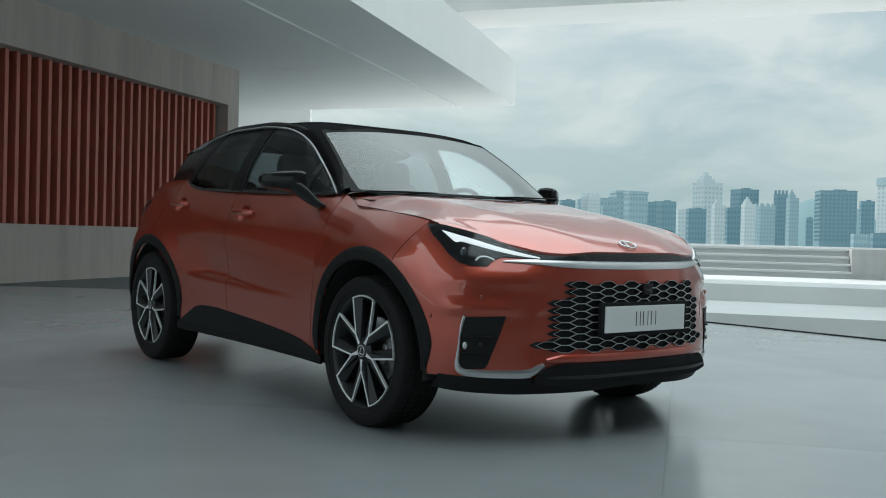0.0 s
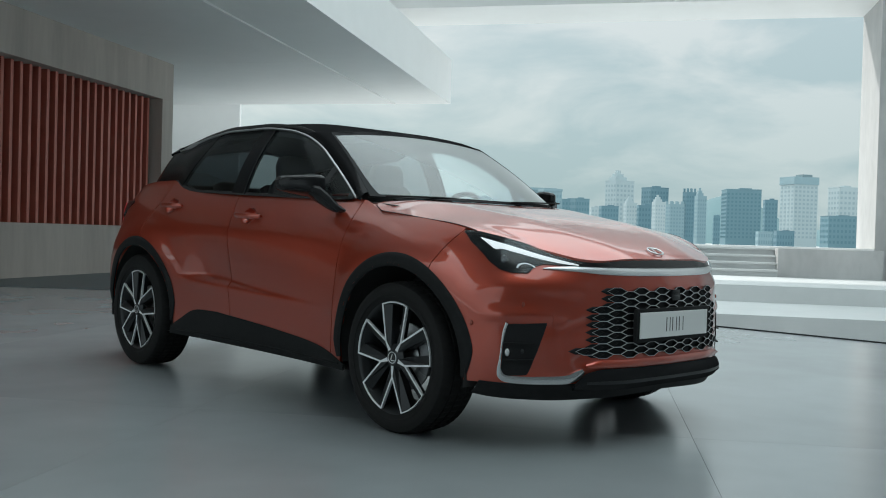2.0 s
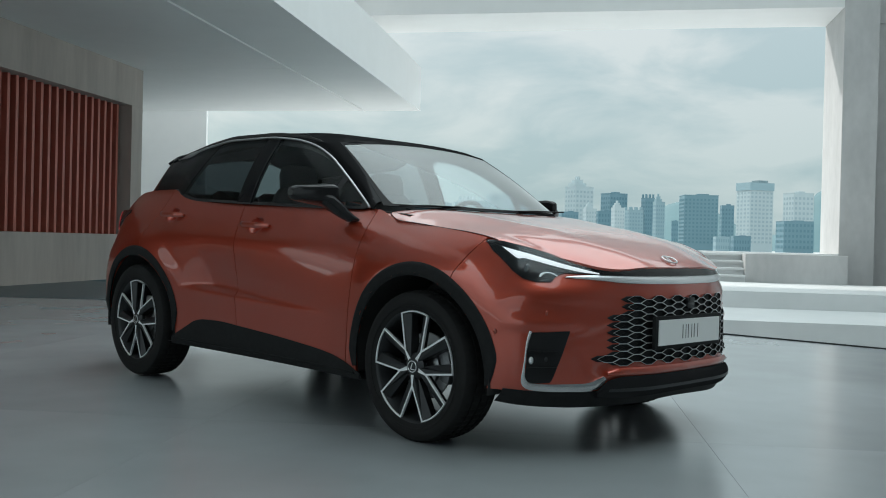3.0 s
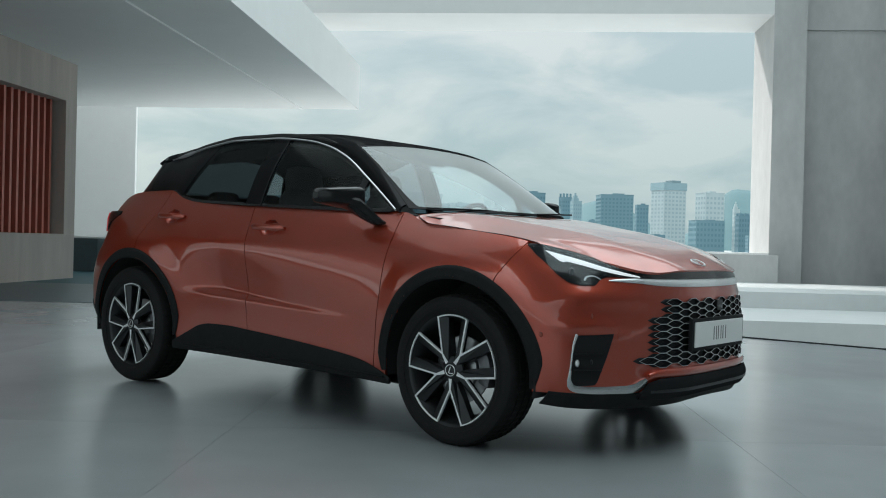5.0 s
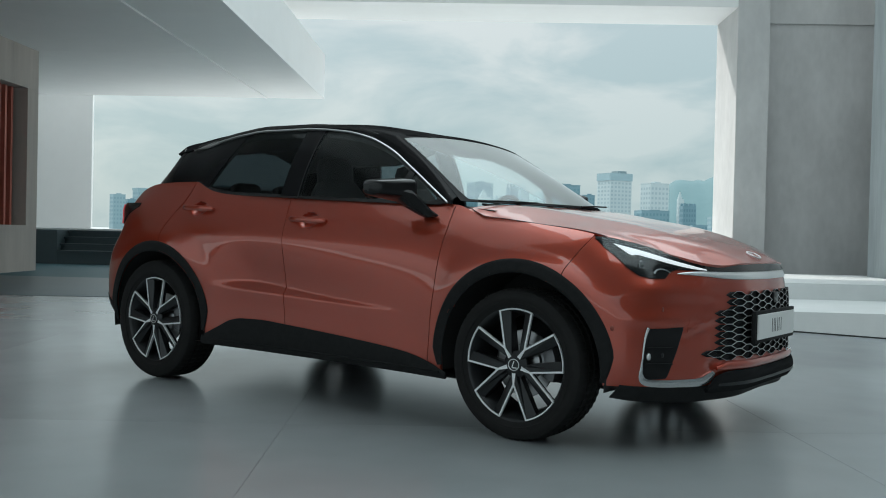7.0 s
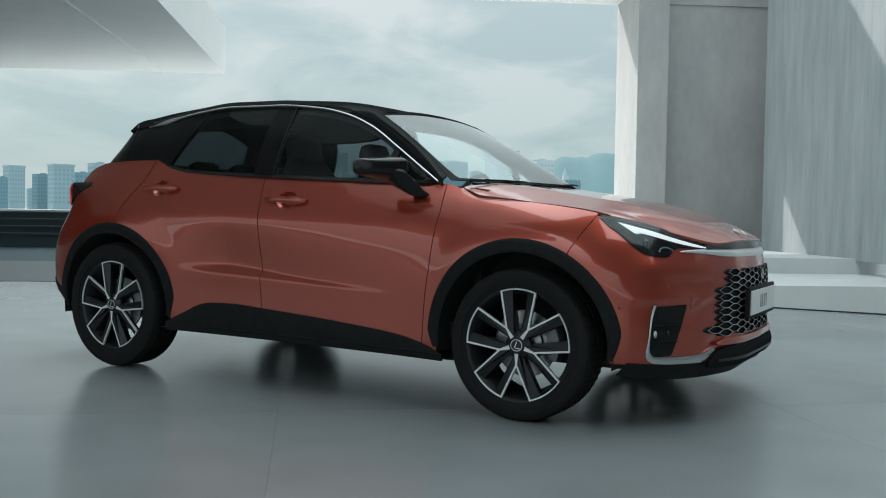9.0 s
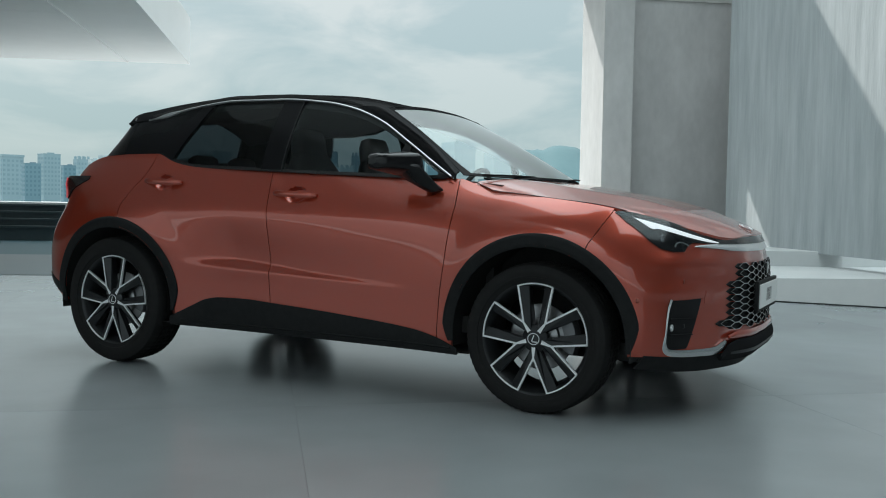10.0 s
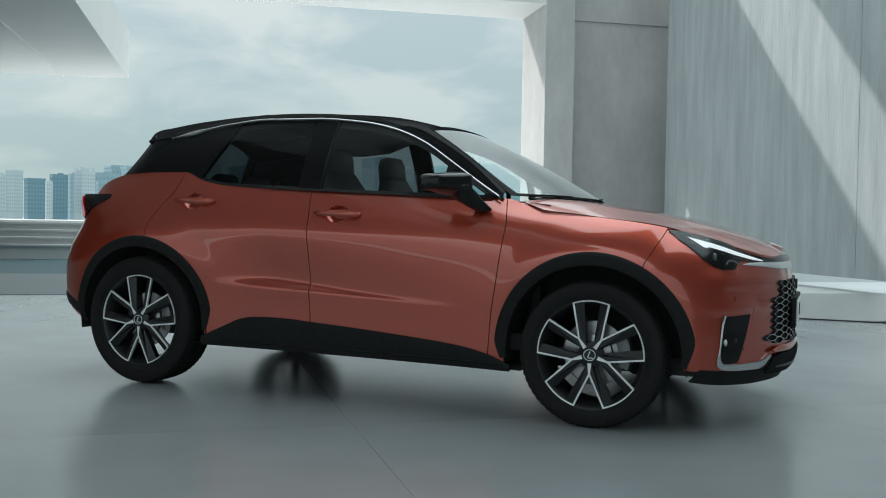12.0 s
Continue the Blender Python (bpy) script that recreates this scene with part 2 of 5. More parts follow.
# stair of four low steps up to the sill, between two blocks
# left end in shade is built as a flight of darker colour
for x0, x1, mat_, text in ((-6.19, 4.45, STEP, "four low pale stone steps up to the window sill"), (-9.6, -6.2, SLATE_AND_SHADE, "four low steps in shade beside the pale stair, darkened by colour")):
    stair = thing("stair", text, "stairs", B, kind="structure")
    for k in range(4):
        slab("stair_step", x0, x1, 16.7 + 0.22 * k, 17.6, (0.0 if k == 0 else 0.17 + 0.162 * k - 0.002), 0.17 + 0.162 * (k + 1) - 0.05, mat_, None, 0.004, stair)
        slab("tread", x0, x1, 16.64 + 0.22 * k, 17.6, 0.17 + 0.162 * (k + 1) - 0.05, 0.17 + 0.162 * (k + 1), mat_, None, 0.010, stair)
structure(slab("block_left", -16.0, -9.6, 16.7, 17.6, 0.0, 0.82, SLATE_AND_SHADE, B, 0.01), "dark slate-clad block beside the stair")
structure(slab("block_right", 4.45, 6.64, 16.7, 17.6, 0.0, 0.82, CONCRETE, B, 0.01), "concrete block beside the stair")
structure(slab("sill", -26.0, 6.64, 17.6, 19.6, -0.5, 0.86, PLASTER, B, 0.01), "white sill of the great opening")

# window wall: one great opening
structure(slab("wall_north", 6.64, 7.41, 17.6, 19.6, -0.5, 11.05, CONCRETE, B, 0.01), "grey concrete pier beside the opening")
structure(slab("wall_panel", 7.412, 13.0, 18.60, 19.6, -0.5, 6.416, CONCRETE, B), "recessed grey concrete wall panel")
structure(slab("wall_panel_top", 7.412, 13.0, 18.57, 19.6, 6.42, 11.05, CONCRETE, B), "grey concrete wall above the panel")
structure(slab("lintel", -26.0, 6.638, 17.6, 19.6, 6.58, 11.05, PLASTER, B, 0.01), "pale lintel over the great opening")
structure(slab("wall_left", -30.0, -10.95, 22.0, 22.12, -0.5, 11.05, PLASTER, B, 0.01), "white wall beside the opening")

# board-marked wall
structure(slab("wall_east", 9.28, 9.80, 8.705, 16.1, 0.125, 11.05, ROUGH, B, 0.012), "rough board-marked grey concrete wall")
structure(slab("wall_east_2", 9.28, 9.80, 1.20, 8.695, 0.125, 11.05, ROUGH, B, 0.012), "rough board-marked grey concrete wall")
structure(slab("wall_east_3", 9.28, 9.80, -14.0, 1.19, 0.125, 11.05, ROUGH, B, 0.012), "rough board-marked grey concrete wall")
structure(slab("wall_plinth", 9.28, 9.80, -14.0, -9.0, -0.6, 0.124, CONCRETE, B), "concrete foot under the rough wall")
# unseen walls behind the rough wall, added to keep stray light off the panel
structure(slab("wall_niche_end", 12.9, 13.6, 16.1, 18.56, -0.5, 11.05, CONCRETE, B), "unseen grey concrete wall added to keep light out of the niche")
structure(slab("wall_niche_side", 9.81, 13.6, 15.85, 16.09, -0.5, 11.05, CONCRETE, B), "unseen grey concrete return wall added to darken the niche")

# slatted wall under the canopy
structure(slab("wall_west", -9.3, -8.45, -1.0, 13.15, -0.03, 0.91, WARM, B, 0.008), "concrete wall below the slats")
structure(slab("wall_west_head", -9.3, -8.45, -1.0, 13.15, 3.60, 4.40, WARM, B, 0.008), "concrete beam over the slats")
structure(slab("wall_west_pier", -9.3, -8.45, 12.70, 13.15, 0.91, 3.60, WARM, B), "concrete pier at the end of the slats")
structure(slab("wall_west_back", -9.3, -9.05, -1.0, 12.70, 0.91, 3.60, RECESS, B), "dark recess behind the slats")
screen = thing("slat_screen", "vertical red lacquered slats in a dark recess", "screen", B)
slat = part("slat", box_bm((0, 0, 2.255), (0.16, 0.076, 2.68), None, 0.006), RED_SLAT, screen, smooth=False)
slat.location = (-8.74, 12.502, 0)
for k in range(1, 56):
    o = new("slat", slat.data)
    o.parent = screen
    o.location = (-8.74, 12.502 - 0.241 * k, 0)

# canopy, with its soffit in three fields between grooves
bm = bmesh.new()
add_box(bm, (-13.825, 7.1, 5.02), (20.35, 24.2, 1.08))
for x0, x1, y0, y1 in ((-24, -5.158, -5, 12.992), (-24, -5.158, 13.008, 19.2), (-5.142, -3.65, -5, 19.2)):
    add_box(bm, ((x0 + x1) / 2, (y0 + y1) / 2, 4.44), (x1 - x0, y1 - y0, 0.08))
for v in bm.verts:
    if v.co.x > -4:
        v.co.x += (19.2 - v.co.y) * 0.0082
bm.transform(B)
structure(part("ceiling", bm, PLASTER, smooth=False), "white canopy slab with grooved soffit")
# rib added over the groove; its side catches light like a pale seam
structure(slab("trim", -5.168, -5.132, -4.9, 19.1, 4.370, 4.42, PLASTER, B, 0.006), "rib added along the canopy soffit to catch light as its pale seam")

# open court: an unseen beam along the window wall leaves a slot of light
structure(slab("beam", -3.65, 12, 13.4, 15.6, 11.2, 11.7, PLASTER, B), "pale roof beam along the window wall")
# tall mass over the canopy, out of view, added to block the sun
structure(slab("wall_west_sun_block", -26, -4.6, -5, 15.6, 5.565, 20.0, CONCRETE, B), "unseen concrete mass added above the canopy to block the sun")

# the court closes behind the camera on the rough wall's side and opens to the terrace on the other
# unseen walls and roofs, added to shape the light on car and floor
structure(slab("wall_south_unseen_beam", -3.6, 1.49, -15.0, -14.0, 5.0, 6.9, CONCRETE, B), "unseen concrete beam added to limit light from the open side of the court")
structure(slab("wall_south_unseen", 1.5, 9.27, -15.0, -14.0, -0.6, 6.9, CONCRETE, B), "unseen plain concrete wall added to close the near end of the court")
structure(slab("ceiling_unseen_south", -3.6, 1.2, -14.0, -1.2, 6.91, 7.3, CONCRETE, B), "unseen concrete roof added to shade the near side of the court")
structure(slab("ceiling_unseen_east", 6.4, 9.27, -6.99, -1.5, 6.91, 7.3, CONCRETE, B), "unseen concrete roof added along the rough wall for shade")
structure(slab("ceiling_unseen_corner", 1.21, 9.27, -14.0, -7.0, 6.91, 7.3, CONCRETE, B), "unseen concrete roof added to shade the near corner of the court")


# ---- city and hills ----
# distance haze is mixed into the base colours of facades and glazing
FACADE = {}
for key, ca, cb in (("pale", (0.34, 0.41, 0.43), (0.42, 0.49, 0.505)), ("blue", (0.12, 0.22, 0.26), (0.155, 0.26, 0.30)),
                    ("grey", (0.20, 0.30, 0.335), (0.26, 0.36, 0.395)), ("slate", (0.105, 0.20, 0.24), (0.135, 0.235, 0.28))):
    FACADE[key] = grain(material("hazed_facade_" + key, ca), ca, cb, 0.02, rough=(0.5, 0.7), bump=0.0)
GLAZING = {key: material("hazed_glazing_" + key, c, 0.6, 0.0, 0.0, 0.2) for key, c in
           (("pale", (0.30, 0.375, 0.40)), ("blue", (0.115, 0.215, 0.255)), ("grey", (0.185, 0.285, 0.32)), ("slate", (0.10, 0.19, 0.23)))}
EYE = Vector((3.6, -4.3, 0.9))


def tower(az0, az1, el, dist, key, cols, rows, turn, crown):
    """A far building between two bearings, up to an elevation, at a distance; turned so that its left flank shows."""
    am = radians((az0 + az1) / 2)
    q = radians(turn)
    w = 2 * dist * math.tan(radians(abs(az0 - az1)) / 2) / (math.cos(q) + 0.8 * math.sin(q))
    h = 0.9 + dist * math.tan(radians(el))
    m = Matrix.Translation((EYE.x + dist * math.cos(am), EYE.y + dist * math.sin(am), 0)) @ pose(0, 0, 0, 0, 0, math.degrees(am) - 90 + turn)
    ob = thing("tower", f"distant {key} high-rise building, haze put into its colour", "building", m, "city skyline")
    d = w * 0.8
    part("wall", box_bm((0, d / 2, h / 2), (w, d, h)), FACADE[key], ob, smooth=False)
    roof = bmesh.new()
    if crown == "cornice":
        add_box(roof, (0, d / 2, h * 0.945), (w * 1.05, d * 1.05, h * 0.11))
        add_box(roof, (w * 0.2, d / 2, h * 1.02), (w * 0.4, d * 0.5, h * 0.04))
    elif crown == "slab":
        add_box(roof, (0, d / 2, h + h * 0.012), (w * 1.06, d * 1.06, h * 0.05))
    else:
        add_box(roof, (0, d / 2, h - h * 0.004), (w * 1.02, d * 1.02, h * 0.014))
    if crown == "spire":
        for k, f in enumerate((0.62, 0.40, 0.18)):
            add_box(roof, (-w * 0.12, d / 2, h + h * (0.03 + 0.055 * k)), (w * f, d * f, h * 0.06))
    elif crown == "teeth":
        for fx in (-0.38, 0.0, 0.38):
            for fy in (0.12, 0.88):
                add_box(roof, (w * fx, d * fy, h * 1.03), (w * 0.16, d * 0.16, h * 0.09))
    elif crown == "":
        add_box(roof, (w * 0.12, d * 0.6, h * 1.015), (w * 0.35, d * 0.3, h * 0.035))
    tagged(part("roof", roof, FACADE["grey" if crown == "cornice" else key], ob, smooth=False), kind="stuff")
    # glazing bands sunk between piers, on the two faces that show
    win = bmesh.new()
    top, low = 0.88 if crown == "cornice" else 0.95, 0.12
    step = (top - low) / rows
    n2 = max(2, int(cols * 0.8))
    for j in range(rows):
        z = h * (low + step * (j + 0.5))
        for i in range(cols):
            add_box(win, (-w / 2 + w * (i + 0.5) / cols, -w * 0.003, z), (w / cols * 0.52, w * 0.012, h * step * 0.5))
        for i in range(n2):
            add_box(win, (-w / 2 - w * 0.003, d * (i + 0.5) / n2, z), (w * 0.012, d / n2 * 0.5, h * step * 0.5))
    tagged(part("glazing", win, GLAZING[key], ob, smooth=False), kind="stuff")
    return ob


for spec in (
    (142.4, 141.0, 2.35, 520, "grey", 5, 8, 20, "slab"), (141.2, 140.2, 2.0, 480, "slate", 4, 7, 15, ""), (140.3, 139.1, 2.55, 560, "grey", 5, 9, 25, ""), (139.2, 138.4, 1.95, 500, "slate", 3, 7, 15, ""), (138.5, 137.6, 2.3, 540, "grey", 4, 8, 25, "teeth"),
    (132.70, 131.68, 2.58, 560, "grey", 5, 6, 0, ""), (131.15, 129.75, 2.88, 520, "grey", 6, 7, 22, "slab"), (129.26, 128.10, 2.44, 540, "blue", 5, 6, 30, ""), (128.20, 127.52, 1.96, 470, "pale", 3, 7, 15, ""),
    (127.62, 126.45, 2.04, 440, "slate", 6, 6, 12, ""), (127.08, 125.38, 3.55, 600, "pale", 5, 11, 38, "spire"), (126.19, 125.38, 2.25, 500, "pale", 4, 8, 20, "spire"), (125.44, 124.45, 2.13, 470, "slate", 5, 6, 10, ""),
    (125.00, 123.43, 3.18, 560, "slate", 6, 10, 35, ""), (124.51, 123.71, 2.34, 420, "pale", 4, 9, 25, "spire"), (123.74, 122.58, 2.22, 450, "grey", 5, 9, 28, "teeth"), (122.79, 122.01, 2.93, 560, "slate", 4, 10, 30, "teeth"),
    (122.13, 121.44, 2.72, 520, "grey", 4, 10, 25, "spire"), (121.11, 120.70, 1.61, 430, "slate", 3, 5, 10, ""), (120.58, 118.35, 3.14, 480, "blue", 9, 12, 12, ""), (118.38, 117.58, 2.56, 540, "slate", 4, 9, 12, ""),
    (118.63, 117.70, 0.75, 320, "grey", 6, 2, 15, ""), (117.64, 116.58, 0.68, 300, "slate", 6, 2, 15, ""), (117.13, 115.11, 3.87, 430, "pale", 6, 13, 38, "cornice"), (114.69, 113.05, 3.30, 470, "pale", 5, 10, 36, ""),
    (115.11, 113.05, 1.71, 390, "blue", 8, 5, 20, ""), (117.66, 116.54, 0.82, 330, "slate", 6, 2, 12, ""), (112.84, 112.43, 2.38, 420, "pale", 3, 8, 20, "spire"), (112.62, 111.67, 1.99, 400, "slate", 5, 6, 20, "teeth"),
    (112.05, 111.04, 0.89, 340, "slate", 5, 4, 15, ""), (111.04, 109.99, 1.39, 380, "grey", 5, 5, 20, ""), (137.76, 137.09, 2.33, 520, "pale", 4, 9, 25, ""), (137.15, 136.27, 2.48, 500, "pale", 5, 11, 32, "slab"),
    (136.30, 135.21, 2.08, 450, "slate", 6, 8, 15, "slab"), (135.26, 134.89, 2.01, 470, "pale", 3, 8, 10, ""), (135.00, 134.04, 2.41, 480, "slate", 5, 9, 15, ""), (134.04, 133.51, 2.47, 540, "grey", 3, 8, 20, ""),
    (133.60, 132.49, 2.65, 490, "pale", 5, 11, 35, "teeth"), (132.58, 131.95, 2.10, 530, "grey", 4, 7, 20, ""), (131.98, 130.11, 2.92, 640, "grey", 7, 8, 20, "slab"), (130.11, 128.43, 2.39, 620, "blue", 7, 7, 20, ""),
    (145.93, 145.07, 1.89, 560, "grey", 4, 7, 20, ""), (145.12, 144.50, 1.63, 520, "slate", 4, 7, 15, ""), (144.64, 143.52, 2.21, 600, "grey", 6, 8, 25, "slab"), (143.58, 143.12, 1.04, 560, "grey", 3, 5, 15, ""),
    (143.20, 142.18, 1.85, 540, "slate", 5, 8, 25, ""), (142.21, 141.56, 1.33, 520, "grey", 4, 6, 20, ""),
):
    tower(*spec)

# the hillside's blue-green also has distance haze mixed in
HILL = grain(material("hazed_hillside", (0.1, 0.15, 0.16)), (0.068, 0.138, 0.152), (0.10, 0.178, 0.193), 0.004, rough=(0.8, 0.9), bump=0.0)


def ridge(name, az0, az1, dist, peaks, label):
    """A far hill range between two bearings; peaks: (bearing, elevation, half-width)."""
    bm = bmesh.new()
    rows = []
    for i in range(81):
        az = az0 + (az1 - az0) * i / 80
        el = 0.3 + sum(p * math.exp(-((az - c) / s) ** 2) for c, p, s in peaks) + 0.12 * noise.noise((az * 0.9, dist * 0.01, 0)) + 0.05 * noise.noise((az * 4.0, 3, 0))
        col = []
        for j in range(7):
            f = j / 6
            dd = dist * (1 + 0.25 * f)
            zz = dist * math.tan(radians(max(el, 0.05))) * math.sin(f * math.pi / 2) + dist * 0.003 * noise.noise((az * 2, f * 6, 1)) * f
            col.append(bm.verts.new((EYE.x + dd * math.cos(radians(az)), EYE.y + dd * math.sin(radians(az)), zz)))
        rows.append(col)
    for r0, r1 in zip(rows, rows[1:]):
        for j in range(6):
            bm.faces.new((r0[j], r1[j], r1[j + 1], r0[j + 1]))
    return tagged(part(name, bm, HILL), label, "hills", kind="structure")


ridge("backdrop_hills", 100, 126, 2600, ((120.4, 3.2, 3.2), (110.2, 4.4, 3.4), (113.3, 1.9, 1.3), (103, 4.2, 3.0)), "blue-green hills behind the city, haze put into their colour")

# ---- the car ----
PAINT = material("copper_red_paint", (0.42, 0.052, 0.022), 0.30, 0.66, 1.0)
PAINT.node_tree.nodes["Principled BSDF"].inputs["Coat IOR"].default_value = 1.68
PAINT.node_tree.nodes["Principled BSDF"].inputs["Coat Roughness"].default_value = 0.045
pn, pk = PAINT.node_tree.nodes, PAINT.node_tree.links
flake = pn.new("ShaderNodeTexNoise")
flake.inputs["Scale"].default_value = 900
flk = pn.new("ShaderNodeMapRange")
flk.inputs["To Min"].default_value, flk.inputs["To Max"].default_value = 0.24, 0.40
pk.new(flake.outputs["Fac"], flk.inputs["Value"])
pk.new(flk.outputs["Result"], pn["Principled BSDF"].inputs["Roughness"])
BLACK = material("gloss_black_paint", (0.012, 0.012, 0.013), 0.14, 0.0, 0.15, 0.25)
ROOF = bpy.data.materials.new("black_roof_paint")
ROOF.use_nodes = True
rn, rk = ROOF.node_tree.nodes, ROOF.node_tree.links
rn.remove(rn["Principled BSDF"])
rd, rg, rm = rn.new("ShaderNodeBsdfDiffuse"), rn.new("ShaderNodeBsdfGlossy"), rn.new("ShaderNodeMixShader")
rd.inputs["Color"].default_value = (0.011, 0.011, 0.012, 1)
rg.inputs["Roughness"].default_value = 0.12
rm.inputs[0].default_value = 0.02
rk.new(rd.outputs[0], rm.inputs[1])
rk.new(rg.outputs[0], rm.inputs[2])
rk.new(rm.outputs[0], rn["Material Output"].inputs["Surface"])
PILLAR = material("pillar_black_gloss", (0.010, 0.010, 0.011), 0.2, 0.0, 0.0, 0.09)
CLAD = grain(material("black_plastic_cladding", (0.012, 0.012, 0.013), 0.6, 0.0, 0.0, 0.07), (0.016, 0.0165, 0.017), (0.024, 0.0245, 0.025), 30, rough=(0.5, 0.65), bump=0.1, depth=0.001)
DARK = material("matt_black_underside", (0.035, 0.035, 0.035), 0.9)
CHROME = material("satin_chrome", (0.84, 0.85, 0.86), 0.28, 0.8)
MACHINED = material("machined_aluminium", (0.86, 0.87, 0.88), 0.45, 0.3)
BRIGHT_STRIP = material("brushed_bright_trim", (0.52, 0.53, 0.54), 0.32, 0.9)
SATIN = material("satin_grey_metal", (0.56, 0.565, 0.57), 0.24, 0.9)
GUNMETAL = material("dark_grey_wheel_paint", (0.028, 0.029, 0.031), 0.38, 0.4)
RUBBER = grain(material("tyre_rubber", (0.012, 0.012, 0.012), 0.7, 0.0, 0.0, 0.15), (0.015, 0.0147, 0.0147), (0.022, 0.0215, 0.0215), 40, rough=(0.65, 0.85), bump=0.15, depth=0.001)
DISC = material("brake_steel", (0.45, 0.45, 0.46), 0.35, 1.0)
CALIPER = material("caliper_grey", (0.22, 0.22, 0.23), 0.5, 0.6)
PLATE = material("plate_white", (0.78, 0.79, 0.78), 0.35)
PRINT = material("plate_print", (0.03, 0.03, 0.03), 0.5)
SEAT = grain(material("seat_leather", (0.03, 0.028, 0.027)), (0.05, 0.046, 0.044), (0.07, 0.065, 0.062), 12, rough=(0.5, 0.65), bump=0.1, depth=0.002)
TRIM = material("cabin_trim", (0.045, 0.043, 0.042), 0.7)
RED_LAMP = material("red_lamp", (0.50, 0.005, 0.010), 0.4, 0.0, 0.0, 0.2)
RED_LAMP.node_tree.nodes["Principled BSDF"].inputs["Emission Color"].default_value = (1.0, 0.02, 0.03, 1)
RED_LAMP.node_tree.nodes["Principled BSDF"].inputs["Emission Strength"].default_value = 0.22
SENSOR = material("sensor_disc", (0.30, 0.055, 0.03), 0.4, 0.2, 0.5)


def glass(name, tint, clear, f0=0.04, blur=0.01, most=1.0):
    """Thin window glass: tinted see-through with a glossy skin that grows towards grazing angles."""
    m = bpy.data.materials.new(name)
    m.use_nodes = True
    n, k = m.node_tree.nodes, m.node_tree.links
    n.remove(n["Principled BSDF"])
    tr, gl, mx, lw = n.new("ShaderNodeBsdfTransparent"), n.new("ShaderNodeBsdfGlossy"), n.new("ShaderNodeMixShader"), n.new("ShaderNodeLayerWeight")
    tr.inputs["Color"].default_value = (*[c * clear for c in tint], 1)
    gl.inputs["Roughness"].default_value = blur
    gl.inputs["Color"].default_value = (0.9, 0.93, 0.93, 1)
    lw.inputs["Blend"].default_value = 0.5
    pw, ma = n.new("ShaderNodeMath"), n.new("ShaderNodeMath")
    pw.operation, ma.operation = "POWER", "MULTIPLY_ADD"
    pw.inputs[1].default_value = 5.0
    ma.inputs[1].default_value, ma.inputs[2].default_value = most - f0, f0
    k.new(lw.outputs["Facing"], pw.inputs[0])
    k.new(pw.outputs[0], ma.inputs[0])
    k.new(ma.outputs[0], mx.inputs[0])
    k.new(tr.outputs[0], mx.inputs[1])
    k.new(gl.outputs[0], mx.inputs[2])
    k.new(mx.outputs[0], n["Material Output"].inputs["Surface"])
    return m


SCREEN_GLASS = glass("windscreen_glass", (0.90, 0.96, 0.955), 0.95, 0.13, 0.30)
SIDE_GLASS = glass("side_glass", (0.88, 0.95, 0.96), 0.85, 0.03)
REAR_GLASS = glass("privacy_glass", (0.72, 0.85, 0.9), 0.22, 0.025)
LENS = glass("lamp_lens", (0.92, 0.95, 0.96), 0.95, 0.02, 0.05, 0.3)
LAMP = bpy.data.materials.new("daytime_light")
LAMP.use_nodes = True
LAMP.node_tree.nodes["Principled BSDF"].inputs["Base Color"].default_value = (0.85, 0.87, 0.88, 1)
LAMP.node_tree.nodes["Principled BSDF"].inputs["Emission Color"].default_value = (0.95, 0.98, 1.0, 1)
LAMP.node_tree.nodes["Principled BSDF"].inputs["Emission Strength"].default_value = 0.55

# the car stands nose down by half a degree
car = thing("car", "copper-red compact crossover car with black roof, parked on the floor", "car", pose(0, 0, 0.0045, 0, 0.51, 0))


def curve(xs, ys):
    """A smooth curve through points: monotone-safe cubic."""
    xs, ys = np.array(xs, float), np.array(ys, float)
    h, d = np.diff(xs), np.diff(ys) / np.diff(xs)
    m = np.zeros(len(xs))
    m[0], m[-1] = d[0], d[-1]
    for i in range(1, len(xs) - 1):
        if d[i - 1] * d[i] > 0:
            w1, w2 = 2 * h[i] + h[i - 1], h[i] + 2 * h[i - 1]
            m[i] = (w1 + w2) / (w1 / d[i - 1] + w2 / d[i])

    def f(x):
        x = min(max(x, xs[0]), xs[-1])
        i = min(int(np.searchsorted(xs, x, "right")) - 1, len(xs) - 2)
        t = (x - xs[i]) / h[i]
        return float((1 + 2 * t) * (1 - t) ** 2 * ys[i] + t * (1 - t) ** 2 * h[i] * m[i] + t * t * (3 - 2 * t) * ys[i + 1] + t * t * (t - 1) * h[i] * m[i + 1])
    return f


# plan outline of the body, from the middle of the tail to the middle of the nose
OX = (-2.065, -2.055, -2.02, -1.945, -1.745, -1.29, -0.85, -0.40, 0.10, 0.60, 1.00, 1.29, 1.55, 1.72, 1.865, 1.975, 2.060, 2.110, 2.130)
OY = (0.0, -0.40, -0.65, -0.785, -0.888, -0.920, -0.905, -0.890, -0.885, -0.893, -0.912, -0.918, -0.912, -0.885, -0.800, -0.635, -0.450, -0.280, 0.0)
_t = np.concatenate(([0], np.cumsum(np.hypot(np.diff(OX), np.diff(OY)))))
S_END = float(_t[-1])
_fine = np.linspace(0, S_END, 1200)


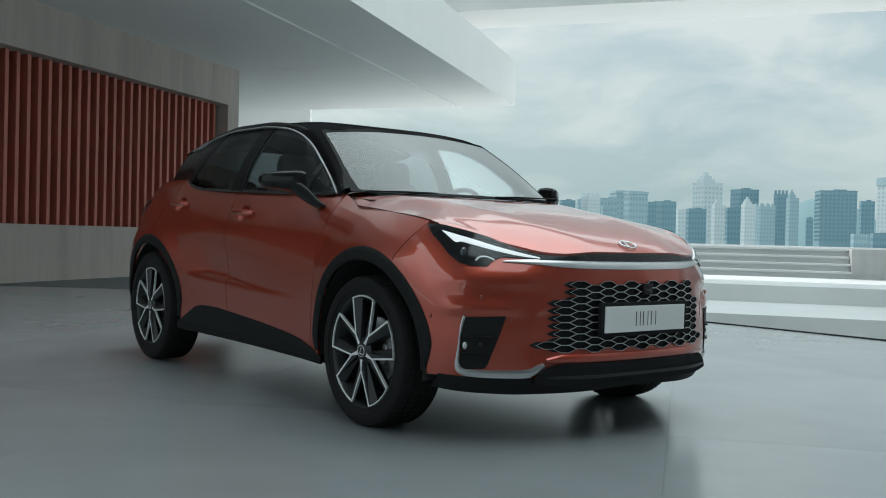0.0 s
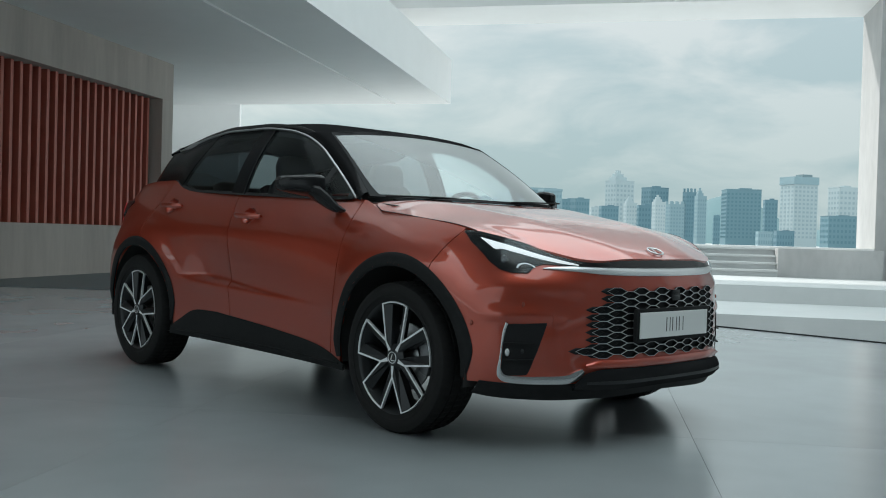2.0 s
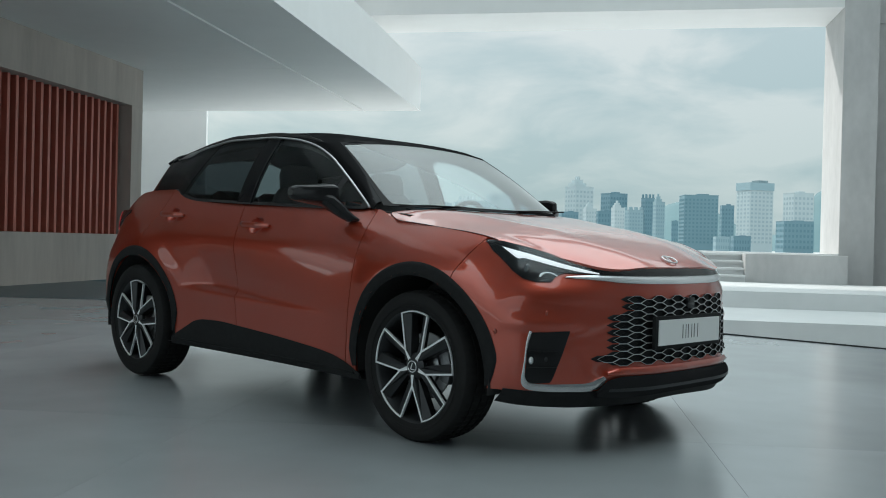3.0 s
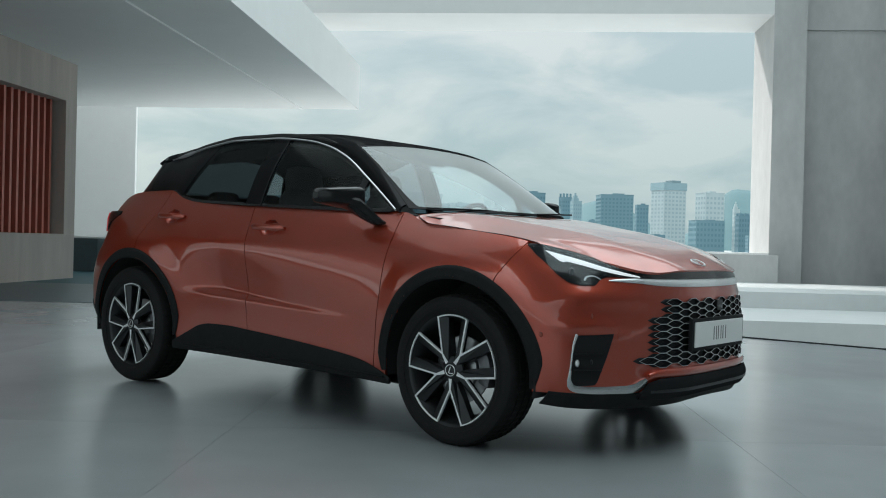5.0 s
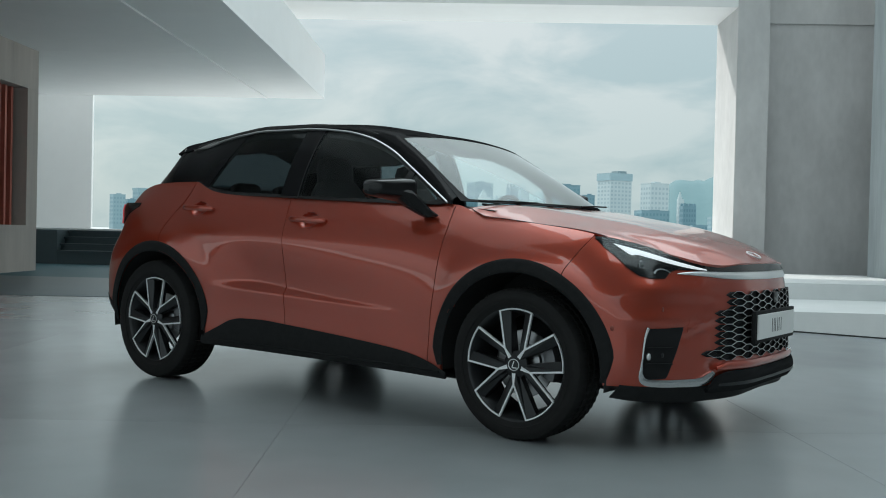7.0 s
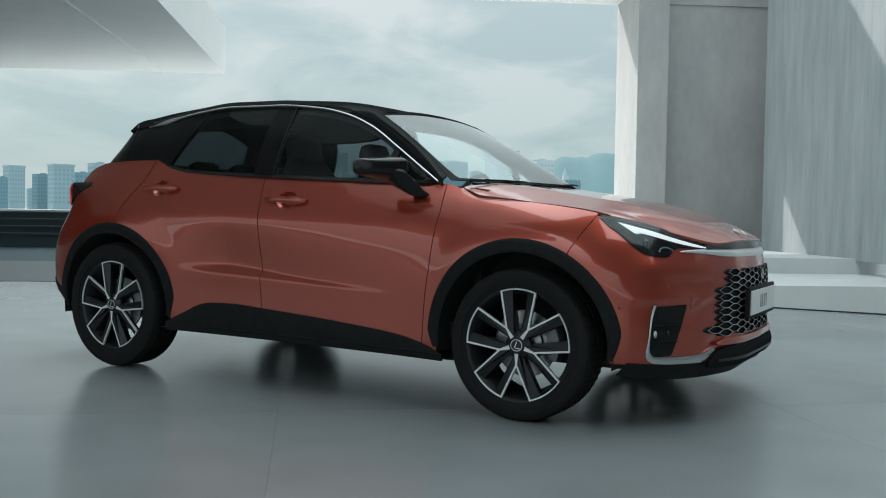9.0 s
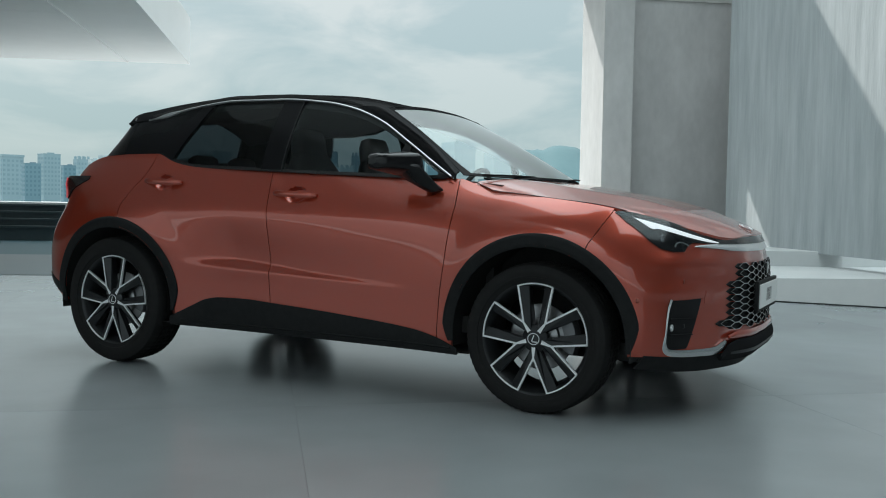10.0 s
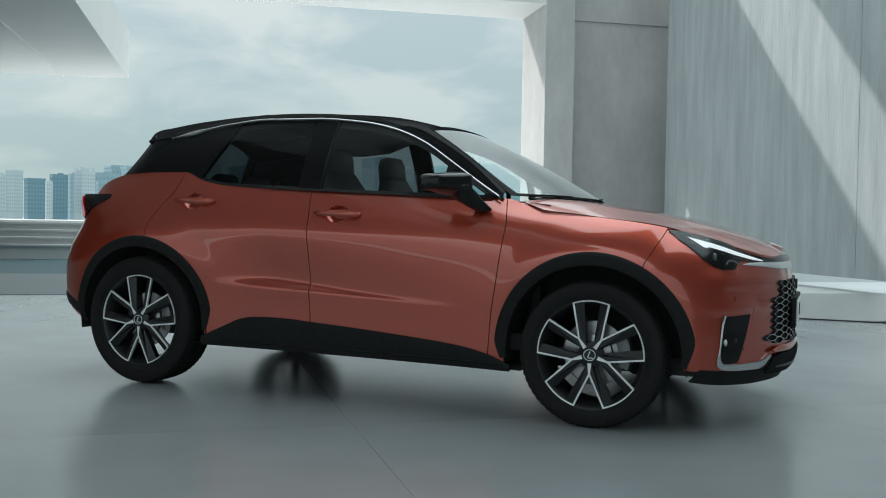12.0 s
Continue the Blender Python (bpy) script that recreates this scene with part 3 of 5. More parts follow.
def blurred(a, cells, even=True):
    """Rows of a smoothed along the first axis, mirrored (even) or turned (odd) at both ends."""
    k = int(4 * cells) + 1
    w = np.exp(-0.5 * (np.arange(-k, k + 1) / cells) ** 2)
    w /= w.sum()
    lo, hi = a[1:k + 1][::-1], a[-k - 1:-1][::-1]
    if not even:
        lo, hi = 2 * a[:1] - lo, 2 * a[-1:] - hi
    p = np.concatenate((lo, a, hi))
    return sum(w[i] * p[i:i + len(a)] for i in range(2 * k + 1))


_ox, _oy = curve(_t, OX), curve(_t, OY)
_fx = blurred(np.array([_ox(s) for s in _fine]), 11.0)
_fy = blurred(np.array([_oy(s) for s in _fine]), 11.0, False)


def _cx(s):
    return float(np.interp(s, _fine, _fx))


def _cy(s):
    return float(np.interp(s, _fine, _fy))



def s_x(x):
    return float(np.interp(x, _fx, _fine))


def s_y(y):
    """Arc place on the nose for a half-width y (negative)."""
    sel = _fine > s_x(1.3)
    return float(np.interp(y, _fy[sel], _fine[sel]))


LEVELS = (0.18, 0.30, 0.45, 0.60, 0.75, 0.85, 0.95, 1.05, 1.18)
STATIONS = []


def station(s, *offsets):
    STATIONS.append((s, curve(LEVELS, offsets)))


station(0.0, -0.16, -0.07, 0.0, 0.0, -0.06, -0.11, -0.14, -0.18, -0.35)
station(s_x(-1.93), -0.13, -0.07, -0.005, 0.0, -0.03, -0.085, -0.12, -0.165, -0.31)
station(s_x(-1.65), -0.05, -0.02, 0.0, 0.0, -0.004, -0.03, -0.06, -0.105, -0.20)
station(s_x(-1.29), -0.03, -0.01, 0.0, 0.0, 0.0, -0.012, -0.045, -0.095, -0.165)
station(s_x(-0.95), -0.05, -0.025, -0.018, -0.012, -0.006, -0.006, -0.038, -0.080, -0.150)
station(s_x(-0.50), -0.06, -0.034, -0.022, -0.012, -0.004, -0.003, -0.036, -0.080, -0.15)
station(s_x(0.10), -0.06, -0.032, -0.022, -0.013, -0.004, -0.006, -0.042, -0.088, -0.16)
station(s_x(0.60), -0.06, -0.025, -0.020, -0.012, -0.008, -0.018, -0.060, -0.132, -0.24)
station(s_x(0.90), -0.05, -0.015, -0.010, -0.004, -0.010, -0.028, -0.078, -0.195, -0.34)
station(s_x(1.29), -0.04, -0.006, 0.0, 0.0, -0.001, -0.020, -0.094, -0.262, -0.44)
station(s_x(1.60), -0.05, -0.01, 0.0, 0.0, -0.006, -0.034, -0.125, -0.28, -0.45)
station(s_x(1.80), -0.07, -0.014, 0.0, -0.004, -0.040, -0.085, -0.19, -0.32, -0.5)
station(s_y(-0.635), -0.07, 0.0, 0.0, -0.006, -0.030, -0.080, -0.19, -0.32, -0.5)
station(s_y(-0.45), -0.06, 0.015, 0.0, 0.0, -0.016, -0.075, -0.19, -0.32, -0.5)
station(S_END, -0.10, -0.010, 0.0, 0.0, -0.020, -0.075, -0.20, -0.34, -0.5)
_ss = [a for a, _ in STATIONS]


_zz = np.linspace(0.16, 1.22, 213)


def _offset(s, levels):
    """Offsets of the right-hand skin from the plan outline at arc place s, over a row of heights."""
    i = min(max(int(np.searchsorted(_ss, s, "right")) - 1, 0), len(_ss) - 2)
    last = len(_ss) - 1
    f = [levels[k] if 0 <= k <= last else levels[0] * 0 for k in (i - 1, i, i + 1, i + 2)]
    h = _ss[i + 1] - _ss[i]
    t = min(max((s - _ss[i]) / h, 0), 1)
    g = (f[2] - f[1]) / h
    ga = (f[1] - f[0]) / (_ss[i] - _ss[i - 1]) if i > 0 else g * 0
    gb = (f[3] - f[2]) / (_ss[i + 2] - _ss[i + 1]) if i + 2 <= last else g * 0
    ma = np.where(ga * g > 0, 2 * ga * g / np.where(ga + g == 0, 1, ga + g), 0)
    mb = np.where(gb * g > 0, 2 * gb * g / np.where(gb + g == 0, 1, gb + g), 0)
    return (1 + 2 * t) * (1 - t) ** 2 * f[1] + t * (1 - t) ** 2 * h * ma + t * t * (3 - 2 * t) * f[2] + t * t * (t - 1) * h * mb


_levels = [np.array([c(z) for z in _zz]) for _, c in STATIONS]
_grid = np.array([_offset(s, _levels) for s in _fine])
_grid = blurred(blurred(_grid, 17.0).T, 6.0, False).T


def smooth(q):
    q = min(max(q, 0.0), 1.0)
    return q * q * (3 - 2 * q)


def skin(s, z, off=0.0):
    """A point of the right-hand body skin at arc place s and height z, moved outward by off."""
    s = min(max(s, 0.0), S_END)
    fi, fj = s / S_END * (len(_fine) - 1), (min(max(z, 0.16), 1.22) - 0.16) / 1.06 * (len(_zz) - 1)
    i, j = min(int(fi), len(_fine) - 2), min(int(fj), len(_zz) - 2)
    a, b = fi - i, fj - j
    d = (_grid[i, j] * (1 - b) + _grid[i, j + 1] * b) * (1 - a) + (_grid[i + 1, j] * (1 - b) + _grid[i + 1, j + 1] * b) * a
    x, y = _cx(s), _cy(s)
    tx, ty = _cx(min(s + 0.012, S_END)) - _cx(max(s - 0.012, 0)), _cy(min(s + 0.012, S_END)) - _cy(max(s - 0.012, 0))
    if s > S_END - 0.013 or s < 0.013:
        tx, ty = (0.0, 1.0) if s > 1 else (0.0, -1.0)
    n = math.hypot(tx, ty)
    nx, ny = ty / n, -tx / n
    # flared lips round both wheel openings, and the rising crease over the sills
    if -1.95 < x < 1.9:
        for cx, r1 in ((1.29, 0.545), (-1.29, 0.54)):
            r = math.hypot(x - cx, z - 0.345)
            d += 0.014 * smooth((r1 + 0.085 - r) / 0.16) * smooth((z - 0.50) / 0.25) * smooth((1.92 - x) / 0.2) * (smooth((x - 0.76) / 0.2) if cx > 0 else 1)
        if -0.95 < x < 0.75:
            # hollow over a ledge that faces up, deepest on the rear door
            deep = math.exp(-((x + 0.45) / 0.42) ** 2)
            fade = smooth((x + 0.86) / 0.42) * smooth((0.72 - x) / 0.6) * (0.30 + 0.70 * deep)
            e = z - (0.560 - 0.035 * (x + 0.4))
            wide = 0.018 + 0.040 * deep
            d -= fade * 0.029 * smooth(e / wide) * smooth((0.34 - e) / (0.34 - wide))
            d += fade * 0.004 * math.exp(-(e / 0.05) ** 2) if e < 0 else fade * 0.004 * math.exp(-(e / 0.02) ** 2)
        # cups behind the door handles
        for hx, hz in ((-0.075, 0.965), (-0.972, 1.019)):
            q = math.hypot((x - hx) / 0.062, (z - hz) / 0.042)
            if q < 1:
                d -= 0.042 * smooth((1 - q) / 0.32)
    # ledge over the bumper bays
    if x > 1.62 and -0.88 < y < -0.56:
        e = z - 0.578
        wy = smooth((y + 0.88) / 0.08) * smooth((-0.56 - y) / 0.12)
        d += 0.012 * wy * (math.exp(-(e / 0.016) ** 2) if e < 0 else math.exp(-(e / 0.035) ** 2))
    # crest under the headlights
    if x > 1.62 and -0.90 < y < -0.40:
        wy = smooth((y + 0.90) / 0.12) * smooth((-0.40 - y) / 0.2)
        e = z - 0.702
        d += 0.011 * wy * (math.exp(-(e / 0.035) ** 2) if e < 0 else math.exp(-(e / 0.05) ** 2))
    d += off
    return Vector((x + nx * d, y + ny * d, z))


def sheet(name, fn, nu, nv, mat, parent, weld=False, thick=0.0, label="", smooth=True, angle=40, pair=True):
    """A grid of points fn(u, v) on the right-hand side, with its mirror image: welded along the middle, or as a part of its own."""
    pts = [[fn(i / nu, j / nv) for j in range(nv + 1)] for i in range(nu + 1)]
    out = []
    bm = bmesh.new()
    for sign in ((1, -1) if pair or weld else (1,)):
        g = [[bm.verts.new((p.x, p.y * sign, p.z)) for p in row] for row in pts]
        for i in range(nu):
            for j in range(nv):
                q = (g[i][j], g[i + 1][j], g[i + 1][j + 1], g[i][j + 1])
                bm.faces.new(q if sign > 0 else q[::-1])
        if weld and sign == 1:
            continue
        bmesh.ops.remove_doubles(bm, verts=bm.verts, dist=0.0004)
        bm.normal_update()
        if sum((f.normal.dot(f.calc_center_median() - Vector((0, 0, 0.75)) * 1.0) * f.calc_area() for f in bm.faces)) < 0:
            bmesh.ops.reverse_faces(bm, faces=bm.faces)
            bm.normal_update()
        if thick:
            # turned-in rim along the open edges
            inner = {}
            for e in [e for e in bm.edges if len(e.link_faces) == 1]:
                l = e.link_loops[0]
                a, b = l.vert, l.link_loop_next.vert
                for v in (a, b):
                    if v not in inner:
                        inner[v] = bm.verts.new(v.co - v.normal * thick)
                bm.faces.new((b, a, inner[a], inner[b]))
        out.append(part(name, bm, mat, parent, label, smooth, angle))
        bm = bmesh.new()
    bm.free()
    return out


def mix(a, b, t):
    return a + (b - a) * t


ARCH = 0.424          # radius of the wheel openings


def arch_z(x, base):
    """Lower edge of the skin, over the sill and round the wheel openings."""
    z = base
    for cx in (-1.29, 1.29):
        q = ARCH * ARCH - (x - cx) ** 2
        if q > 0:
            z = max(z, 0.345 + math.sqrt(q))
    return z


# heights of the skin's upper edge along the car: tail, belt line, wing, nose
TOP_S = [0.0, s_x(-1.95), s_x(-1.84), s_x(-1.68), s_x(-1.55), s_x(-1.30), s_x(-1.09), s_x(-0.967), s_x(-0.805), s_x(-0.537), s_x(-0.256), s_x(0.241), s_x(0.685), s_x(0.80), s_x(0.94), s_x(1.072), s_x(1.29), s_x(1.60), s_x(1.80), s_y(-0.635), s_y(-0.482), s_y(-0.25), S_END]
TOP_Z = [1.04, 1.05, 1.080, 1.136, 1.166, 1.179, 1.181, 1.140, 1.112, 1.100, 1.090, 1.074, 1.065, 1.061, 1.020, 0.996, 0.978, 0.940, 0.888, 0.848, 0.814, 0.814, 0.814]
top_z = curve(TOP_S, TOP_Z)


def panel(name, xl, xr, base, nu, nv, mat=None, label=""):
    """A body panel between two seams; xl, xr: seam place as a function of height."""
    a, b = xl(0.8), xr(0.8)

    def fn(u, v):
        e = 0.5 - 0.5 * math.cos(math.pi * u) if nu > 20 else u
        e = mix(u, e, 0.5)
        x = mix(a, b, e)
        for _ in range(4):
            z = mix(base, top_z(s_x(x)), v)
            x = mix(xl(z), xr(z), e)
        return skin(s_x(x), max(z, arch_z(x, base)))
    return sheet(name, fn, nu, nv, mat or PAINT, car, False, 0.012, label)


seam_r = curve((0.2, 0.75, 0.87, 0.94, 1.08, 1.185), (-1.25, -1.25, -1.245, -1.215, -1.118, -1.088))
seam_b = curve((0.2, 0.60, 0.885, 1.1), (-0.205, -0.218, -0.236, -0.262))
seam_f = curve((0.2, 0.30, 0.49, 0.70, 0.915, 1.06), (0.775, 0.782, 0.796, 0.825, 0.842, 0.800))
seam_n = curve((0.2, 0.75, 0.83, 0.94, 1.1), (1.66, 1.52, 1.56, 1.625, 1.70))
G = 0.0022
panel("quarter_panel", lambda z: -1.68, lambda z: seam_r(z) - G, 0.30, 60, 70)
panel("rear_door", lambda z: seam_r(z) + G, lambda z: seam_b(z) - G, 0.235, 96, 90)
panel("front_door", lambda z: seam_b(z) + G, lambda z: seam_f(z) - G, 0.235, 96, 90)
panel("front_wing", lambda z: seam_f(z) + G, lambda z: seam_n(z) - G, 0.235, 84, 70)


def arch_x(z):
    """How far the wheel opening reaches from its axle at a height."""
    return math.sqrt(max(0.0, ARCH ** 2 - (z - 0.345) ** 2))


tail_low = curve((0.0, s_x(-1.93), s_x(-1.68)), (0.40, 0.39, 0.31))


def tail_fn(u, v):
    s0 = mix(0.0, s_x(-1.68), u)
    z = mix(tail_low(s0), top_z(s0), v)
    return skin(mix(0.0, s_x(min(-1.68, -1.29 - arch_x(z))), u), z)


sheet("rear_bumper", tail_fn, 24, 22, PAINT, car, True, 0.012)
sheet("rear_bumper_lower", lambda u, v: skin(mix(0.0, s_x(-1.70), u), mix(tail_low(mix(0.0, s_x(-1.70), u)) + 0.012, tail_low(mix(0.0, s_x(-1.70), u)) + 0.075, v), 0.004), 20, 4, CLAD, car, True, 0.01)


def nose_fn(u, v):
    """Front bumper: from the wing seam and the wheel opening round to the middle."""
    s0 = mix(s_x(1.66), S_END, u)
    z = mix(0.30, top_z(s0), v)
    xb = max(seam_n(z) + G if z > 0.70 else 0.0, 1.29 + arch_x(z))
    return skin(mix(s_x(xb), S_END, u), z)


sheet("front_bumper", nose_fn, 60, 34, PAINT, car, True, 0.012)

# underbody, sills and wheel housings
part("underbody", box_bm((0.0, 0, 0.285), (3.6, 1.30, 0.09), None, 0.03), DARK, car, smooth=False)
sheet("sill_under", lambda u, v: skin(s_x(mix(-0.95, 0.95, u)), 0.24) * (1 - v) + Vector((mix(-0.95, 0.95, u), -0.5, 0.240)) * v, 10, 2, DARK, car)
for cx in (-1.29, 1.29):
    def well(u, v, cx=cx):
        a = math.pi * mix(-0.055, 1.055, u)
        r = ARCH + 0.012
        return Vector((cx + r * math.cos(a), mix(-0.885, -0.55, v), 0.345 + r * math.sin(a)))
    sheet("wheel_housing", well, 24, 2, DARK, car)

    def well_in(u, v, cx=cx):
        a = math.pi * mix(-0.055, 1.055, u)
        r = (ARCH + 0.012) * v
        return Vector((cx + r * math.cos(a), -0.55, 0.345 + r * math.sin(a)))
    sheet("wheel_housing_side", well_in, 24, 2, DARK, car)

# black cladding: wheel-arch bands and sills
for cx, a0, a1, name in ((1.29, -0.025, 1.035, "front"), (-1.29, -0.025, 1.03, "rear")):
    def band(u, v, cx=cx, a0=a0, a1=a1):
        a = math.pi * mix(a0, a1, u)
        end = min(1.0, 0.35 + u / 0.12, 0.55 + (1 - u) / 0.12)
        r = mix(0.412, 0.412 + 0.062 * end, v)
        x, z = cx + r * math.cos(a), 0.345 + r * math.sin(a)
        prof = 0.010 - 0.008 * max(0.0, v - 0.85) / 0.15 - 0.006 * max(0.0, 0.15 - v) / 0.15
        return skin(s_x(x), max(z, 0.22), prof)
    sheet("arch_trim", band, 56, 8, CLAD, car, False, 0.012, "black plastic wheel-arch trim")
sill_hi = curve((-0.89, -0.87, -0.735, -0.632, -0.548, -0.386, -0.218, 0.289, 0.65, 0.782, 0.90), (0.278, 0.286, 0.346, 0.390, 0.404, 0.407, 0.398, 0.366, 0.334, 0.306, 0.262))
sheet("sill_trim", lambda u, v: skin(s_x(mix(-0.885, 0.895, u)), mix(0.232, sill_hi(mix(-0.885, 0.895, u)), v), 0.010 * (1 - v ** 3) + 0.003), 60, 6, CLAD, car, False, 0.012, "black plastic sill trim")
sheet("sill_ridge", lambda u, v: skin(s_x(mix(-0.80, 0.86, u)), mix(0.258, 0.270, v), 0.013 + 0.007 * math.sin(math.pi * v)), 50, 4, CLAD, car, False, 0.006)

# greenhouse: belt line, roof-side line with its bright strip, roof, screens
belt_y = curve((-1.70, -1.58, -1.106, -0.967, -0.805, -0.256, 0.241, 0.685, 0.79), (-0.68, -0.70, -0.748, -0.778, -0.788, -0.797, -0.787, -0.748, -0.728))
belt_z = curve((-1.70, -1.58, -1.30, -1.106, -0.967, -0.805, -0.537, -0.256, 0.241, 0.685, 0.79), (1.13, 1.166, 1.179, 1.181, 1.140, 1.112, 1.100, 1.090, 1.074, 1.065, 1.066))
rail_y = curve((-1.66, -1.45, -1.299, -0.903, -0.352, 0.137, 0.312, 0.487, 0.659, 0.79), (-0.56, -0.60, -0.612, -0.603, -0.588, -0.604, -0.622, -0.652, -0.692, -0.738))
rail_z = curve((-1.66, -1.45, -1.299, -0.903, -0.652, -0.352, -0.038, 0.137, 0.312, 0.487, 0.659, 0.79), (1.352, 1.368, 1.386, 1.459, 1.484, 1.484, 1.459, 1.422, 1.353, 1.245, 1.136, 1.060))


def belt(x, off=0.0):
    return Vector((x, belt_y(x) - off, belt_z(x)))


def rail(x, off=0.0):
    return Vector((x, rail_y(x) - off, rail_z(x) + off * 0.4))


def side(x, v, off=0.0):
    """The glass plane between belt and roof side, gently barrelled."""
    p = belt(x) * (1 - v) + rail(x) * v
    p.y -= 0.022 * math.sin(math.pi * v) * min(1, (rail_z(x) - belt_z(x)) / 0.3) + off
    return p


# side glass: rear quarter and door, front door, front triangle; black pillars between
def quarter_x(v):
    """Rear edge of the side glass, leaning forward."""
    return -0.985 + 0.16 * v


sheet("rear_side_window", lambda u, v: side(mix(quarter_x(v), -0.335, u), mix(0.015, 0.965, v)), 20, 8, REAR_GLASS, car)
sheet("front_side_window", lambda u, v: side(mix(-0.205, 0.47, u), mix(0.015, 0.965, v)), 22, 8, SIDE_GLASS, car)
sheet("front_quarter_light", lambda u, v: side(mix(0.505, 0.70, u), mix(0.05, 0.90, v)), 8, 4, SIDE_GLASS, car)
sheet("centre_pillar", lambda u, v: side(mix(-0.337, -0.203, u), v, 0.002), 4, 8, PILLAR, car, False, 0.02)
sheet("mirror_pillar", lambda u, v: side(mix(0.47, 0.507, u), v, 0.002), 2, 6, BLACK, car, False, 0.02)
sheet("front_corner", lambda u, v: side(mix(0.695, 0.785, u), v, 0.001), 4, 4, BLACK, car, False, 0.015)
sheet("rear_pillar", lambda u, v: side(mix(-1.41, quarter_x(v) + 0.005, u), v, 0.002), 18, 8, PILLAR, car, False, 0.02)
sheet("belt_moulding", lambda u, v: belt(mix(-1.12, 0.74, u)) + Vector((0, -0.006 + 0.01 * v, 0.016 * v - 0.004)), 40, 2, BLACK, car, False, 0.008)
strip_h = curve((0.0, 0.03, 0.07, 0.095, 0.115, 1.0), (0.003, 0.013, 0.026, 0.022, 0.014, 0.012))
sheet("roof_side_strip", lambda u, v: rail(mix(-1.30, 0.775, u), 0.014) + Vector((0, -0.008 * math.sin(math.pi * v), strip_h(u) * (v - 0.5) - 0.004)), 80, 6, BRIGHT_STRIP, car, False, 0.006, "bright chrome strip along the roof side")

roof_z = curve((-1.70, -1.60, -1.32, -0.98, -0.64, -0.30, 0.0, 0.25, 0.40), (1.46, 1.490, 1.536, 1.560, 1.566, 1.551, 1.520, 1.470, 1.42))


def roof_fn(u, v):
    x = mix(-1.50, 0.315, u)
    e = rail(x, 0.002)
    e.z += 0.010
    y = e.y * (1 - v)
    q = min(max((x + 0.35) / 0.6, 0.0), 1.0)
    f = 1 - (1 - v) ** (2.7 + 8.5 * q * q)
    xx = x + (0.04 * v if u > 0.9 else 0) * (u - 0.9) * 10
    return Vector((xx, y, mix(e.z, roof_z(min(xx, 0.39)), f)))


sheet("roof", roof_fn, 48, 18, ROOF, car, True, 0.014, "gloss black roof")
sheet("roof_spoiler", lambda u, v: Vector((mix(-1.49, -1.525 - 0.10 * (1 - (1 - v) ** 2), u), mix(-0.597 + 0.085 * u, 0.0, v), mix(mix(rail_z(-1.49) + 0.012, 1.425, u), roof_z(-1.49) - 0.02 * u, 1 - (1 - v) ** 2.7))), 4, 16, ROOF, car, True, 0.024)

SCR_A, SCR_B = Vector((0.815, -0.690, 1.080)), Vector((0.310, -0.575, 1.432))     # screen's near edge, foot and head
SCR_C, SCR_D = Vector((1.105, 0.0, 1.070)), Vector((0.310, 0.0, 1.470))           # its middle line


def screen_fn(u, v):
    """u: from the side edge to the middle, v: from foot to head."""
    w = 1 - (1 - u) ** 2.2
    foot = Vector((mix(SCR_A.x, SCR_C.x, w), mix(SCR_A.y, 0, u), mix(SCR_A.z, SCR_C.z, w)))
    head = Vector((mix(SCR_B.x, SCR_D.x, w), mix(SCR_B.y, 0, u), mix(SCR_B.z, SCR_D.z, w)))
    p = foot * (1 - v) + head * v
    p.z += 0.014 * math.sin(math.pi * v)
    p.x += 0.005 * math.sin(math.pi * v)
    return p


sheet("windscreen", screen_fn, 16, 14, SCREEN_GLASS, car, True)
sheet("screen_border", lambda u, v: screen_fn((0.025 + 0.035 * (1 - v) ** 6) * u, v) + Vector((0, 0, 0.0015)), 3, 14, ROOF, car, False, 0.004)
sheet("screen_head_border", lambda u, v: screen_fn(u, mix(0.945, 1.0, v)) + Vector((0, 0, 0.0015)), 14, 2, ROOF, car, True, 0.004)
sheet("screen_foot_border", lambda u, v: screen_fn(u, 0.03 * v) + Vector((0, 0, 0.001)), 14, 1, ROOF, car, True, 0.004)
sheet("front_pillar", lambda u, v: rail(mix(0.10, 0.79, u), 0.003) * (1 - v) + screen_fn(0.0, min(max((0.815 - mix(0.10, 0.79, u)) / 0.48, 0.0), 1.0)) * v + Vector((0.0, -0.008, 0.007)) * math.sin(math.pi * v), 30, 6, ROOF, car, False, 0.012, "gloss black windscreen pillar")


def gate(u, v):
    """The tailgate's plane: u from spoiler to tail, v from the side to the middle."""
    return Vector((mix(-1.495, -1.650, u ** 1.25), mix(-0.53 - 0.11 * u, 0, v), mix(mix(1.415, 1.47, 1 - (1 - v) ** 2.5), 1.15, u)))


sheet("tailgate_post", lambda u, v: gate(u, 0.13 * v), 8, 3, PILLAR, car, False, 0.02)
sheet("tailgate_head", lambda u, v: gate(0.10 * u, mix(0.131, 1, v)), 2, 10, PILLAR, car, True, 0.02)
sheet("tailgate_foot", lambda u, v: gate(mix(0.88, 1, u), mix(0.131, 1, v)), 2, 10, PILLAR, car, True, 0.02)
sheet("rear_window", lambda u, v: gate(mix(0.10, 0.88, u), mix(0.131, 1, v)), 6, 10, REAR_GLASS, car, True, 0.0, "tinted rear window")
